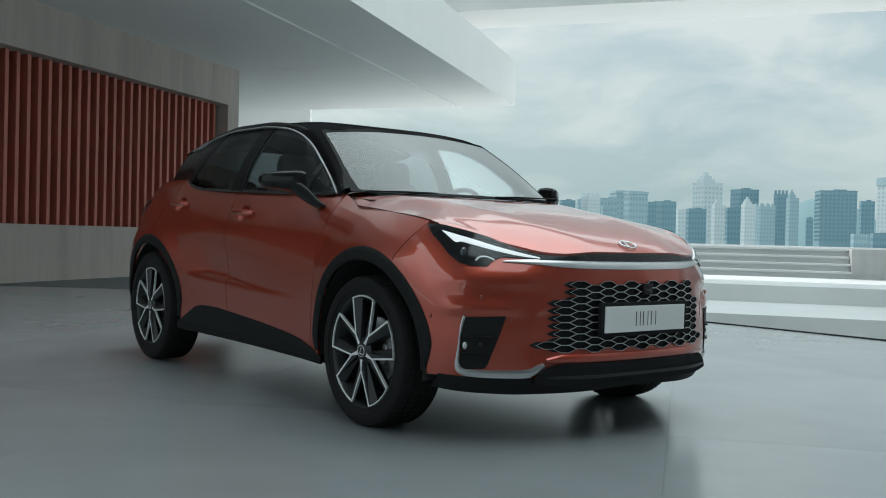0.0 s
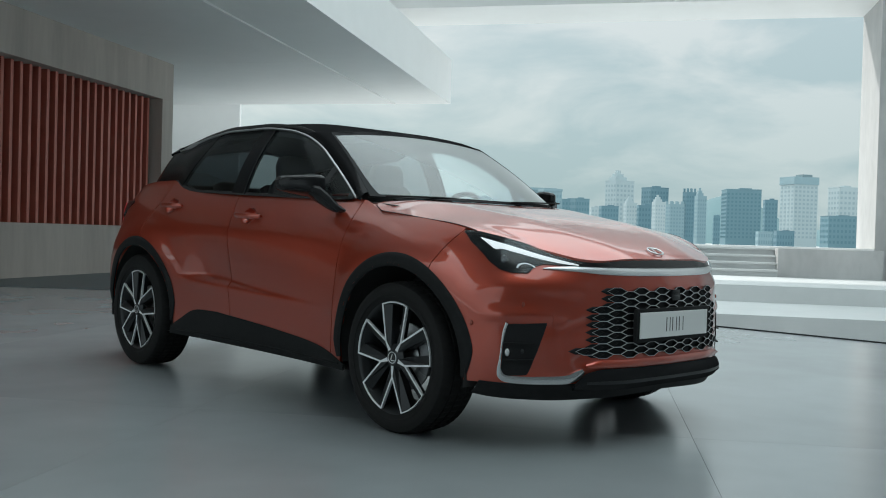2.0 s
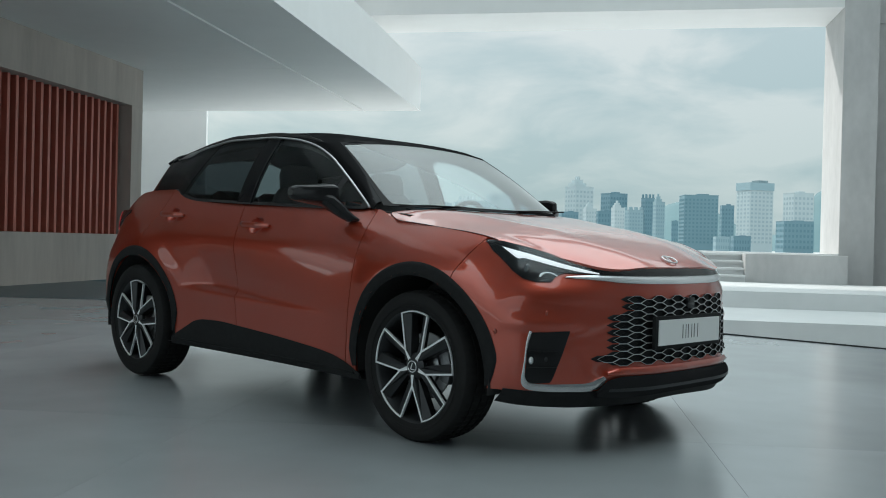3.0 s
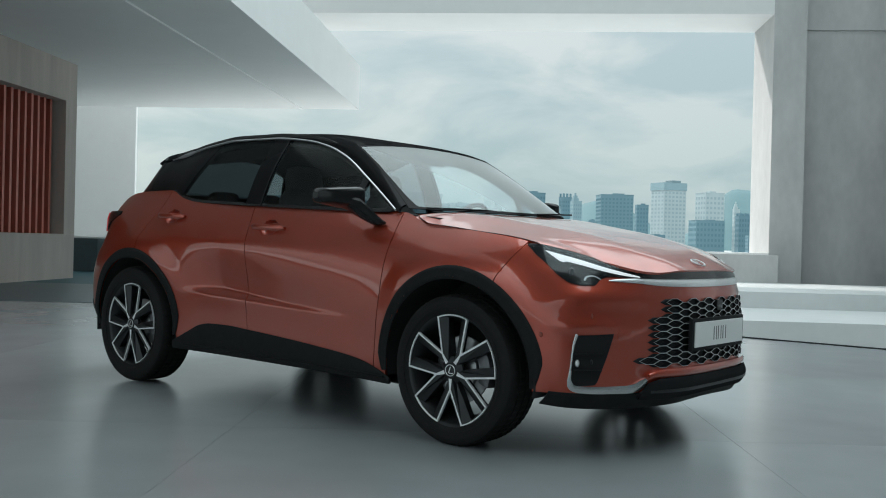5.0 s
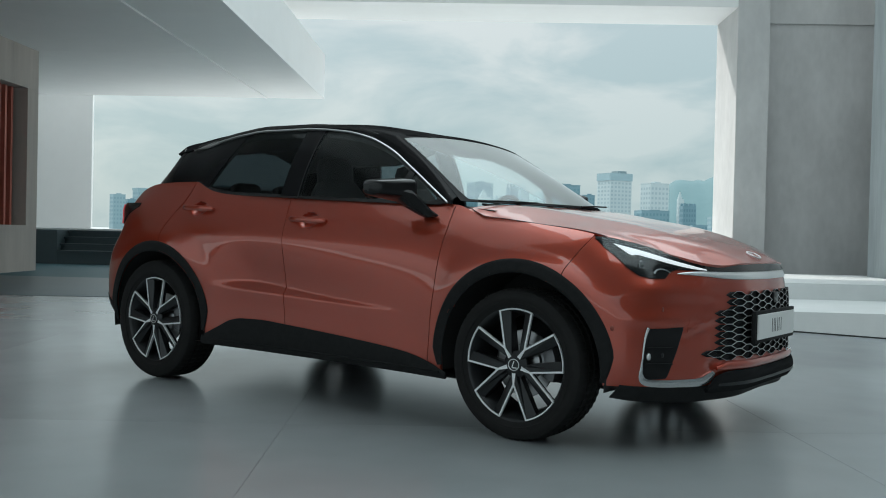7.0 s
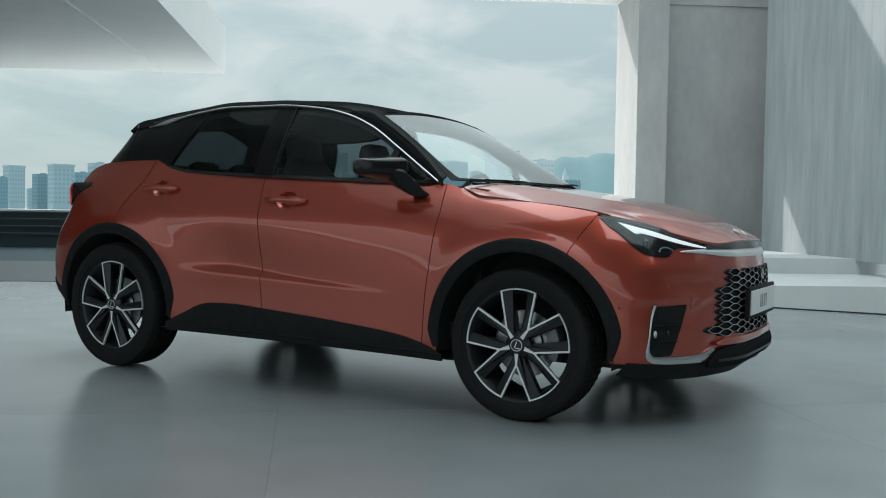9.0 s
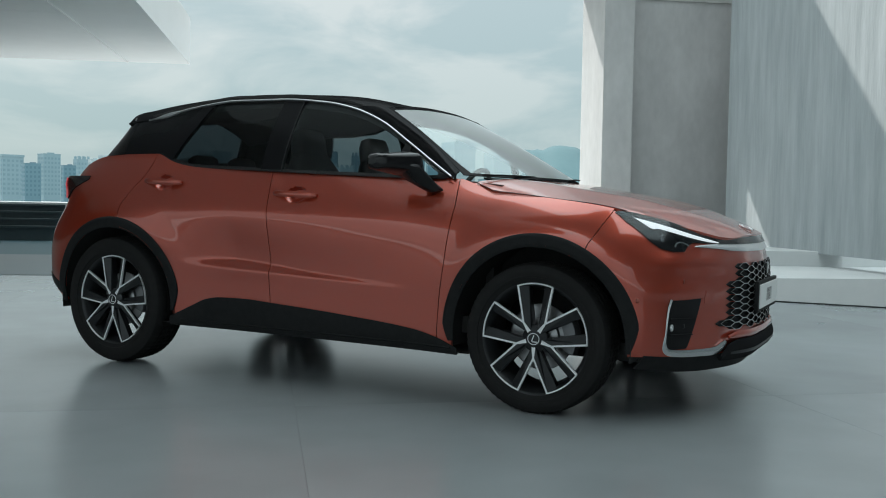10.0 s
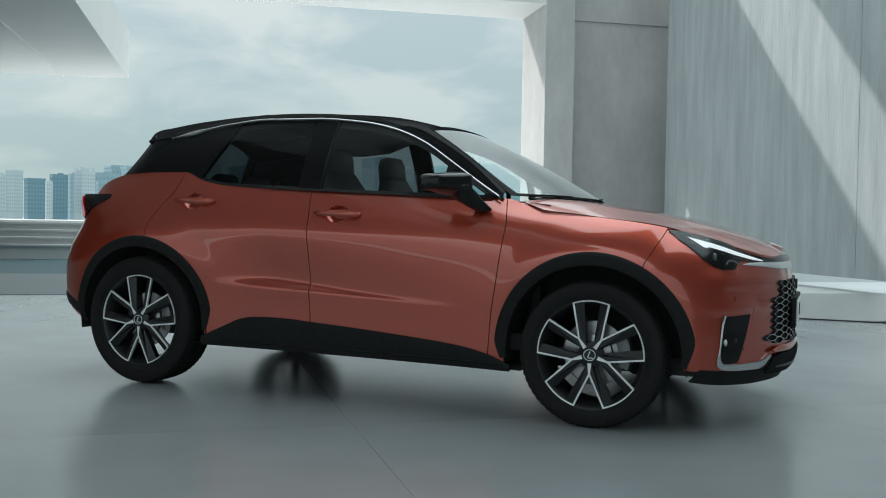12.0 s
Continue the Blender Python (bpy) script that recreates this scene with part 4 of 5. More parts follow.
sheet("rear_deck", lambda u, v: skin(mix(0.0, s_x(-1.50), u), top_z(mix(0.0, s_x(-1.50), u))) * (1 - v) + Vector((-1.635 + 0.08 * u ** 3, skin(mix(0.0, s_x(-1.50), u), 1.0).y * 0.82, 1.150 + 0.015 * u ** 3)) * v, 16, 4, PAINT, car, True, 0.01)

# corner between side pillar, spoiler and tailgate
def rear_corner_fn(u, v):
    p = side(-1.40, v, 0.003) * (1 - u) + (gate(1 - v, 0.0) + Vector((-0.003, -0.004, 0.0))) * u
    p.y -= 0.012 * math.sin(math.pi * u)
    return p


sheet("rear_corner_panel", rear_corner_fn, 8, 8, PILLAR, car, False, 0.015)

# bonnet
lead_x = curve((0.0, 0.20, 0.34, 0.482, 0.62, 0.72, 0.79), (2.086, 2.078, 2.060, 2.014, 1.892, 1.748, 1.630))
back_x = curve((0.0, 0.30, 0.55, 0.66, 0.70, 0.735, 0.78), (1.115, 1.075, 0.985, 0.905, 0.895, 0.93, 1.03))
mid_z = curve((0.90, 1.10, 1.30, 1.55, 1.77, 1.92, 2.03, 2.10), (1.081, 1.066, 1.037, 0.998, 0.948, 0.901, 0.856, 0.822))
drop = curve((0.90, 1.07, 1.30, 1.62, 1.90, 2.03, 2.10), (0.050, 0.066, 0.058, 0.046, 0.060, 0.075, 0.06))


def hood_z(x, y):
    a = abs(y)
    z = mid_z(x) - drop(x) * (a / 0.77) ** (2.4 + 1.5 * min(max((1.45 - x) / 0.45, 0.0), 1.0))
    crest = 0.50 - 0.20 * (x - 1.1)
    return z + 0.007 * math.exp(-((a - crest) / 0.11) ** 2) * min(1, max(0, (2.1 - x) / 0.5))


# body-coloured corner between wing, screen foot and bonnet
def corner_fn(u, v):
    x = mix(0.76, 1.05, u)
    o = skin(s_x(x), top_z(s_x(x)) - 0.002, -0.002)
    y = mix(o.y, -0.67, v)
    return Vector((o.x, y, mix(o.z, hood_z(max(x, 0.90), y) - 0.0035, smooth(v * 2.5))))


sheet("scuttle_corner", corner_fn, 24, 14, PAINT, car, False, 0.008)

def hood_fn(u, v):
    y = -0.772 * (1 - v)
    x = mix(back_x(-y), lead_x(-y), u)
    z = hood_z(x, y)
    z -= 0.004 * max(0, u - 0.94) / 0.06 + 0.015 * smooth((u - 0.72) / 0.28) * smooth((-y - 0.22) / 0.22) * smooth((0.73 + y) / 0.12)
    return Vector((x, y, z))


sheet("bonnet", hood_fn, 40, 36, PAINT, car, True, 0.012)

def cowl_fn(u, v):
    """Black scuttle between the screen's foot and the bonnet."""
    u = mix(0.14, 1.0, u)
    y = 0.69 * (1 - u)
    return (screen_fn(u, 0.0) + Vector((-0.02, 0, -0.004))) * (1 - v) + Vector((back_x(y) + 0.03, -y, hood_z(back_x(y) + 0.03, y) - 0.010)) * v


sheet("cowl", cowl_fn, 14, 3, CLAD, car, True, 0.01)


def gap_fn(u, v):
    """The dark gap between bonnet and wing, and round its rear corner."""
    if u < 0.2:
        y = mix(-0.68, -0.776, u / 0.2)
        x = back_x(-y) - 0.004
    else:
        y, x = -0.776, mix(back_x(0.772), lead_x(0.772), (u - 0.2) / 0.8)
    q = 2 * math.pi * v
    return Vector((x, y + 0.0018 * math.cos(q), hood_z(max(x, 0.91), y) + 0.0 + 0.0018 * math.sin(q)))


sheet("bonnet_gap", gap_fn, 40, 6, DARK, car, label="dark shut line along the bonnet")

# ---- nose: lamps, grille, bumper trim ----
def s_at(y, z):
    """Arc place on the nose whose skin lies at half-width y at height z."""
    lo, hi = s_x(1.3), S_END
    for _ in range(18):
        m = (lo + hi) / 2
        if skin(m, z).y < y:
            lo = m
        else:
            hi = m
    return (lo + hi) / 2


def nose(y, z, off=0.0):
    """A point of the nose at (y, z), on either side."""
    p = skin(s_at(-abs(y), z), z, off)
    return Vector((p.x, abs(p.y) * (1 if y > 0 else -1) if abs(y) > 1e-4 else 0.0, z))


def patch(name, ys, lows, highs, off, mat, nu=24, nv=5, thick=0.0, label="", weld=False, parent=None, crown=0.0):
    """A trim piece on the nose between two edges given over y."""
    lo, hi = curve(ys, lows), curve(ys, highs)
    return sheet(name, lambda u, v: nose(mix(ys[0], ys[-1], u), mix(lo(mix(ys[0], ys[-1], u)), hi(mix(ys[0], ys[-1], u)), v), off + crown * math.sin(math.pi * v)), nu, nv, mat, parent or car, weld, thick, label)


LAMP_U = (0.0, 0.08, 0.18, 0.30, 0.42, 0.55, 0.64, 0.70, 0.78, 1.0)
LAMP_TOP = curve(LAMP_U, (-0.797, -0.782, -0.762, -0.735, -0.705, -0.670, -0.645, -0.620, -0.585, -0.482)), curve(LAMP_U, (0.921, 0.928, 0.925, 0.914, 0.901, 0.885, 0.874, 0.862, 0.846, 0.803))
LAMP_LOW = ((-0.799, -0.811, -0.808, -0.801, -0.783, -0.752, -0.700, -0.672, -0.635, -0.482), (0.914, 0.882, 0.845, 0.800, 0.768, 0.757, 0.757, 0.783, 0.796, 0.789))


def lamp_fn(u, v, off):
    """The headlight between its upper edge along the bonnet and its lower edge in the bumper."""
    y1, z1 = LAMP_TOP[0](u), LAMP_TOP[1](u)
    y0, z0 = float(np.interp(u, LAMP_U, LAMP_LOW[0])), float(np.interp(u, LAMP_U, LAMP_LOW[1]))
    return nose(mix(y0, y1, v), mix(z0, z1, v), off)


heads = sheet("headlight", lambda u, v: lamp_fn(u, v, 0.005), 44, 12, BLACK, car, False, 0.004, "black headlight with a white light signature")
for hl, sg in zip(heads, (1, -1)):
    lo = curve((-0.775, -0.771, -0.765, -0.750, -0.735, -0.65, -0.56, -0.485), (0.894, 0.870, 0.849, 0.855, 0.849, 0.819, 0.799, 0.791))
    hi = curve((-0.775, -0.74, -0.65, -0.56, -0.485), (0.900, 0.881, 0.841, 0.813, 0.794))
    bm = bmesh.new()
    rows = []
    for i in range(41):
        y = mix(-0.775, -0.485, i / 40)
        rows.append([bm.verts.new((p.x, p.y * sg, p.z)) for p in (nose(y, mix(lo(y), hi(y), j / 3), 0.009 + 0.002 * math.sin(math.pi * j / 3)) for j in range(4))])
    for a, b in zip(rows, rows[1:]):
        for j in range(3):
            bm.faces.new((a[j], b[j], b[j + 1], a[j + 1]) if sg > 0 else (a[j + 1], b[j + 1], b[j], a[j]))
    part("light_strip", bm, LAMP, hl, "white daytime light strip")
    # projector and reflector cup
    c = nose(-0.757, 0.810, 0.004)
    bm = bmesh.new()
    bmesh.ops.create_uvsphere(bm, u_segments=20, v_segments=10, radius=0.021, matrix=Matrix.Translation((c.x - 0.004, c.y * sg, c.z)) @ Matrix.Diagonal((0.5, 0.8, 1, 1)))
    part("projector", bm, material("projector_glass", (0.10, 0.11, 0.12), 0.08, 0.2, 1.0), hl, "dark glass projector")
    arcm = bmesh.new()
    for q in range(13):
        t = math.pi * (0.15 + 0.75 * q / 12)
        for k in (0, 1):
            p = nose(-0.700 + (0.030 + 0.006 * k) * math.cos(t), 0.768 + (0.026 + 0.005 * k) * math.sin(t), 0.0065)
            arcm.verts.new((p.x, p.y * sg, p.z))
    arcm.verts.ensure_lookup_table()
    for q in range(12):
        arcm.faces.new([arcm.verts[k] for k in (2 * q, 2 * q + 1, 2 * q + 3, 2 * q + 2)])
    part("reflector", arcm, SATIN, hl)
sheet("headlight_lens", lambda u, v: lamp_fn(u, mix(0.03, 0.97, v), 0.0165), 44, 12, LENS, car, label="clear headlight lens")

patch("nose_strip", (-0.50, -0.40, -0.25, 0.0), (0.791, 0.790, 0.789, 0.788), (0.818, 0.823, 0.826, 0.827), 0.011, BLACK, 30, 4, 0.010, "black strip under the bonnet edge", True)
patch("nose_chrome", (-0.640, -0.60, -0.50, -0.40, -0.25, 0.0), (0.777, 0.774, 0.767, 0.758, 0.754, 0.752), (0.780, 0.785, 0.789, 0.789, 0.788, 0.787), 0.006, CHROME, 44, 4, 0.005, "satin chrome bar under the bonnet", True, None, 0.002)

# grille of stretched hexagons: black cups, and a proud grey lattice round them
def hexagon(cy, cz, w, h, t=0.0):
    """Six corners of a flat hexagon with long slanted sides, drawn in by t."""
    a, b, f = w / 2 - 2.1 * t, w * 0.17 - 0.6 * t, h / 2 - t
    return [(cy + a, cz), (cy + b, cz + f), (cy - b, cz + f), (cy - a, cz), (cy - b, cz - f), (cy + b, cz - f)]


GRILLE = material("grille_black", (0.014, 0.014, 0.015), 0.6, 0.0, 0.0, 0.2)
LATTICE = material("grille_lattice_grey", (0.50, 0.51, 0.52), 0.38, 0.5)
CW, CH = 0.104, 0.0315
cells, edge_cells = [], []
for k in range(-9, 10):
    for r in range(-1, 11):
        cy, cz = k * CW * 0.67, 0.420 + (r + 0.5 * (k % 2)) * CH
        lim = 0.505 - 0.42 * (cz - 0.41)
        if 0.405 < cz < 0.690:
            if abs(cy) < lim:
                cells.append((cy, cz))
for z in sorted({round(cz, 4) for _, cz in cells}):
    out = max(abs(cy) for cy, cz in cells if abs(cz - z) < 0.001)
    edge_cells += [(sg * (out + CW * 0.30), z) for sg in (1, -1)]
bm, lat = bmesh.new(), bmesh.new()
for cy, cz in cells:
    rings = [[bm.verts.new(nose(y, z, o)) for y, z in hexagon(cy, cz, CW, CH, t)] for t, o in ((0.0017, 0.0125), (0.0024, 0.001))]
    for a in range(6):
        bm.faces.new((rings[0][a], rings[0][(a + 1) % 6], rings[1][(a + 1) % 6], rings[1][a]))
    bm.faces.new(rings[1])
    rings = [[lat.verts.new(nose(y, z, o)) for y, z in hexagon(cy, cz, CW, CH, t)] for t, o in ((0.0, 0.0125), (0.0017, 0.0125))]
    for a in range(6):
        lat.faces.new((rings[0][a], rings[0][(a + 1) % 6], rings[1][(a + 1) % 6], rings[1][a]))
grille = part("grille", bm, GRILLE, car, "black grille of stretched hexagons", smooth=False)
part("lattice", lat, LATTICE, grille, "grey metal lattice", smooth=False)
part("camera_box", box_bm((2.128, 0.02, 0.668), (0.03, 0.062, 0.05), None, 0.006), BLACK, grille)
# dark pointed teeth where the hexagons fade into the bumper
for cy, cz in edge_cells:
    tooth = bmesh.new()
    rings = [[tooth.verts.new(nose(y, z, o)) for y, z in hexagon(cy, cz, CW * 0.86, CH * 0.86, t)] for t, o in ((0.0, 0.0015), (0.003, 0.005))]
    for a in range(6):
        tooth.faces.new((rings[0][a], rings[0][(a + 1) % 6], rings[1][(a + 1) % 6], rings[1][a]))
    tooth.faces.new(rings[1])
    bmesh.ops.recalc_face_normals(tooth, faces=tooth.faces)
    part("grille_tooth", tooth, GRILLE, grille, smooth=False)
# number plate in its black holder: letters as plain bars
holder = part("plate_holder", box_bm((2.140, 0, 0.541), (0.02, 0.56, 0.145), None, 0.006), CLAD, car)
part("plate", box_bm((2.153, 0, 0.542), (0.006, 0.520, 0.112), None, 0.0025), PLATE, holder, "white plate with thin dark bars", smooth=False)
for y, w in ((-0.054, 0.030), (-0.006, 0.034), (0.046, 0.034)):
    bm = bmesh.new()
    add_box(bm, (2.1566, y - w / 2 + 0.002, 0.542), (0.0012, 0.0045, 0.062))
    add_box(bm, (2.1566, y + w / 2 - 0.002, 0.542), (0.0012, 0.0035, 0.062))
    part("plate_bar", bm, PRINT, holder, smooth=False)

# bumper corners: black bays with lamps, chrome surrounds
bays = patch("fog_bay", (-0.800, -0.788, -0.720, -0.695, -0.650), (0.345, 0.333, 0.337, 0.405, 0.545), (0.520, 0.546, 0.549, 0.551, 0.553), 0.004, GRILLE, 26, 10, 0.003, "black bumper bay with a fog lamp")
for bay, sg in zip(bays, (1, -1)):
    for y, z, r, mat_, nm in ((-0.783, 0.430, 0.015, CHROME, "fog_lamp"), (-0.735, 0.436, 0.010, GUNMETAL, "sensor")):
        c = nose(y, z, 0.007)
        bm = bmesh.new()
        bmesh.ops.create_uvsphere(bm, u_segments=16, v_segments=8, radius=r, matrix=Matrix.Translation((c.x - 0.006, c.y * sg, c.z)) @ Matrix.Diagonal((0.6, 0.8, 1.1, 1)))
        part(nm, bm, mat_, bay)
    for z in (0.468, 0.400):
        bm = bmesh.new()
        a, b = nose(-0.795, z, 0.012), nose(-0.70, z, 0.012)
        m = Matrix.Translation(((a.x + b.x) / 2, (a.y + b.y) / 2 * sg, z)) @ pose(0, 0, 0, 0, 0, math.degrees(math.atan2((b.y - a.y) * sg, b.x - a.x)))
        add_box(bm, (0, 0, 0), ((b - a).length, 0.010, 0.006), m, 0.002)
        part("bay_rib", bm, CLAD, bay, smooth=False)
BAY_U = (0.0, 0.12, 0.25, 0.36, 0.43, 0.50, 0.64, 0.80, 0.88, 0.95, 1.0)
bay_y = curve(BAY_U, (-0.789, -0.799, -0.804, -0.805, -0.798, -0.778, -0.700, -0.600, -0.560, -0.530, -0.505))
bay_z = curve(BAY_U, (0.552, 0.500, 0.430, 0.370, 0.336, 0.320, 0.315, 0.316, 0.321, 0.336, 0.355))
bay_w = curve(BAY_U, (0.001, 0.0016, 0.0024, 0.0042, 0.009, 0.014, 0.016, 0.017, 0.018, 0.017, 0.009))


def bay_rim(u, v):
    """The chrome rim of a bumper bay: down its outer side, round the corner and out as a blade."""
    a, b = max(u - 0.01, 0.0), min(u + 0.01, 1.0)
    ty, tz = bay_y(b) - bay_y(a), bay_z(b) - bay_z(a)
    n, w = math.hypot(ty, tz), bay_w(u) * (2 * v - 1)
    return nose(bay_y(u) - tz / n * w, bay_z(u) + ty / n * w, 0.009 + 0.003 * math.sin(math.pi * v))


sheet("bay_chrome", bay_rim, 60, 6, SATIN, car, False, 0.008, "satin chrome rim of the bumper bay")
patch("bumper_foot", (-0.845, -0.80, -0.70, -0.60, -0.45, 0.0), (0.248, 0.238, 0.230, 0.226, 0.230, 0.240), (0.306, 0.302, 0.300, 0.296, 0.305, 0.300), 0.004, CLAD, 50, 5, 0.012, "black plastic foot of the bumper", True)
patch("bumper_lip", (-0.545, -0.50, -0.40, 0.0), (0.272, 0.270, 0.270, 0.272), (0.300, 0.345, 0.362, 0.362), 0.022, ROOF, 36, 7, 0.016, "gloss black front lip", True, crown=0.010)
patch("lip_bar", (-0.50, -0.40, 0.0), (0.300, 0.298, 0.297), (0.310, 0.312, 0.311), 0.033, GUNMETAL, 30, 2, 0.006, "", True)
patch("grille_bar", (-0.50, -0.42, -0.25, 0.0), (0.366, 0.368, 0.366, 0.365), (0.382, 0.398, 0.398, 0.398), 0.020, PAINT, 36, 5, 0.012, "", True, crown=0.006)
# cover of the towing eye, flush in the bumper
patch("tow_cover", (-0.628, -0.600, -0.562), (0.530, 0.528, 0.526), (0.588, 0.588, 0.586), 0.0016, PAINT, 8, 6, 0.004)
# parking sensors
for y, z in ((-0.735, 0.628),):
    for sg in (1, -1):
        c = nose(y, z, 0.002)
        bm = bmesh.new()
        bmesh.ops.create_uvsphere(bm, u_segments=14, v_segments=6, radius=0.011, matrix=Matrix.Translation((c.x, c.y * sg, c.z)) @ Matrix.Diagonal((0.35, 0.8, 1, 1)))
        part("parking_sensor", bm, SENSOR, car)
for x, z in ((1.745, 0.545),):
    for sg in (1, -1):
        c = skin(s_x(x), z, 0.001)
        bm = bmesh.new()
        bmesh.ops.create_uvsphere(bm, u_segments=14, v_segments=6, radius=0.011, matrix=Matrix.Translation((c.x, c.y * sg, c.z)) @ Matrix.Diagonal((0.8, 0.4, 1, 1)))
        part("parking_sensor", bm, SENSOR, car)


def ring(bm, m, a, b, r, seg=40, sec=8):
    """An elliptical ring of half-axes a, b and tube radius r in the plane of m."""
    rows = []
    for i in range(seg):
        t = 2 * math.pi * i / seg
        rows.append([bm.verts.new(m @ Vector(((a + r * math.cos(q)) * math.cos(t), (b + r * math.cos(q)) * math.sin(t), r * math.sin(q)))) for q in (2 * math.pi * j / sec for j in range(sec))])
    for i in range(seg):
        for j in range(sec):
            bm.faces.new((rows[i][j], rows[(i + 1) % seg][j], rows[(i + 1) % seg][(j + 1) % sec], rows[i][(j + 1) % sec]))


# badge on the bonnet: a plain oval ring with a slanted bar
bz = hood_z(2.035, 0)
slope = math.degrees(math.atan2(hood_z(2.06, 0) - hood_z(2.01, 0), 0.05))
bm = bmesh.new()
mb = Matrix.Translation((2.035, 0, bz + 0.006)) @ pose(0, 0, 0, 0, -slope, 0) @ pose(0, 0, 0, 0, 0, 90)
ring(bm, mb, 0.044, 0.033, 0.004)
add_box(bm, (-0.010, 0.0, 0), (0.007, 0.050, 0.006), mb @ pose(0, 0, 0, 0, 0, -18))
add_box(bm, (0.012, 0.022, 0), (0.040, 0.007, 0.006), mb)
part("badge", bm, CHROME, car, "small chrome oval badge")

# ---- door handles, mirrors, tail lamps, wipers ----
for x0, z0 in ((-0.075, 0.968), (-0.972, 1.022)):
    for sg in (1, -1):
        bm = bmesh.new()
        rows = []
        for i in range(25):
            t = i / 24
            x = x0 + 0.136 * (2 * t - 1)
            c = skin(s_x(x), z0 - 0.09, 0.0)
            c = Vector((c.x, skin(s_x(x0 - 0.1), z0).y, z0 + 0.004 * (1 - 2 * t)))
            out = 0.006 + 0.026 * (1 - (2 * t - 1) ** 4)
            h = 0.017 * (1 - 0.55 * (2 * t - 1) ** 6)
            rows.append([bm.verts.new((c.x, (c.y - out + 0.009 * math.cos(q)) * sg, c.z + h * math.sin(q))) for q in (2 * math.pi * j / 10 for j in range(10))])
        for a, b in zip(rows, rows[1:]):
            for j in range(10):
                q = (a[j], b[j], b[(j + 1) % 10], a[(j + 1) % 10])
                bm.faces.new(q if sg < 0 else q[::-1])
        bm.faces.new(rows[0] if sg > 0 else rows[0][::-1])
        bm.faces.new(rows[-1][::-1] if sg > 0 else rows[-1])
        h = part("door_handle", bm, PAINT, car, "body-coloured door handle")

for sg in (1, -1):
    # housing: a boxy shell, flat on top, drawn in towards its outer end
    bm = bmesh.new()
    rows = []
    for i in range(17):
        t = i / 16                                   # inboard to outboard
        y = mix(-0.858, -1.034, t)
        rnd = 1 - 0.55 * max(0, (t - 0.86) / 0.14) ** 2 - 0.30 * max(0, (0.12 - t) / 0.12) ** 2
        xf, xr = mix(0.690, 0.545, t ** 1.3), mix(0.520, 0.455, t)
        zt, zb = mix(1.190, 1.166, t), mix(1.062, 1.096, t ** 1.2)
        xm, hx, zm, hz = (xf + xr) / 2, (xf - xr) / 2 * rnd, (zt + zb) / 2, (zt - zb) / 2 * rnd
        row = []
        for j in range(24):
            q = 2 * math.pi * j / 24
            cx, cz = math.copysign(abs(math.cos(q)) ** 0.42, math.cos(q)), math.copysign(abs(math.sin(q)) ** 0.36, math.sin(q))
            slim = 1 - 0.30 * max(0, cx) - 0.04 * (1 - cx)  # lower in front
            row.append(bm.verts.new((xm + hx * cx, y * sg, zm + hz * (cz * slim + 0.10 * max(0, cx)))))
        rows.append(row)
    for a, b in zip(rows, rows[1:]):
        for j in range(24):
            q = (a[j], b[j], b[(j + 1) % 24], a[(j + 1) % 24])
            bm.faces.new(q if sg > 0 else q[::-1])
    bm.faces.new(rows[0][::-1] if sg > 0 else rows[0])
    bm.faces.new(rows[-1] if sg > 0 else rows[-1][::-1])
    mir = part("door_mirror", bm, BLACK, car, "gloss black door mirror", True, 50)
    bm = bmesh.new()
    foot = [((0.712, -0.795, 1.004), 0.046, 0.012), ((0.704, -0.820, 1.014), 0.046, 0.022), ((0.678, -0.842, 1.038), 0.050, 0.030), ((0.642, -0.866, 1.070), 0.066, 0.034), ((0.600, -0.90, 1.105), 0.082, 0.034), ((0.575, -0.93, 1.115), 0.07, 0.030)]
    rows = [[bm.verts.new((c[0] + a * math.cos(q), c[1] * sg, c[2] + b * math.sin(q))) for q in (2 * math.pi * j / 14 for j in range(14))] for c, a, b in foot]
    for a, b in zip(rows, rows[1:]):
        for j in range(14):
            bm.faces.new((a[j], b[j], b[(j + 1) % 14], a[(j + 1) % 14]))
    part("mirror_foot", bm, BLACK, mir)

tail_lo = curve((-1.90, -1.84, -1.74, -1.60), (0.905, 0.918, 0.968, 1.030))


def lamp_skin(x, z, off):
    """The tail lamp's skin, standing out rearward over the tail."""
    p = skin(s_x(x), z, off)
    p.x -= 0.080 * smooth((-1.64 - x) / 0.24) * smooth((z - 0.90) / 0.15)
    return p


lamps = sheet("tail_lamp", lambda u, v: lamp_skin(mix(-1.90, -1.60, u), mix(tail_lo(mix(-1.90, -1.60, u)), 1.050, v), 0.006), 16, 8, BLACK, car, False, 0.05, "black tail lamp with a red lens")
for lp, sg in zip(lamps, (1, -1)):
    bm = bmesh.new()
    rows = [[bm.verts.new((p.x - 0.004, p.y * sg, p.z)) for p in (lamp_skin(x, z, 0.012) for z in (0.915, 0.96, 1.00, 1.040))] for x in (-1.965, -1.92, -1.88, -1.84)]
    for a, b in zip(rows, rows[1:]):
        for j in range(3):
            bm.faces.new((a[j], b[j], b[j + 1], a[j + 1]) if sg > 0 else (a[j + 1], b[j + 1], b[j], a[j]))
    part("lens", bm, RED_LAMP, lp, "red lamp lens")


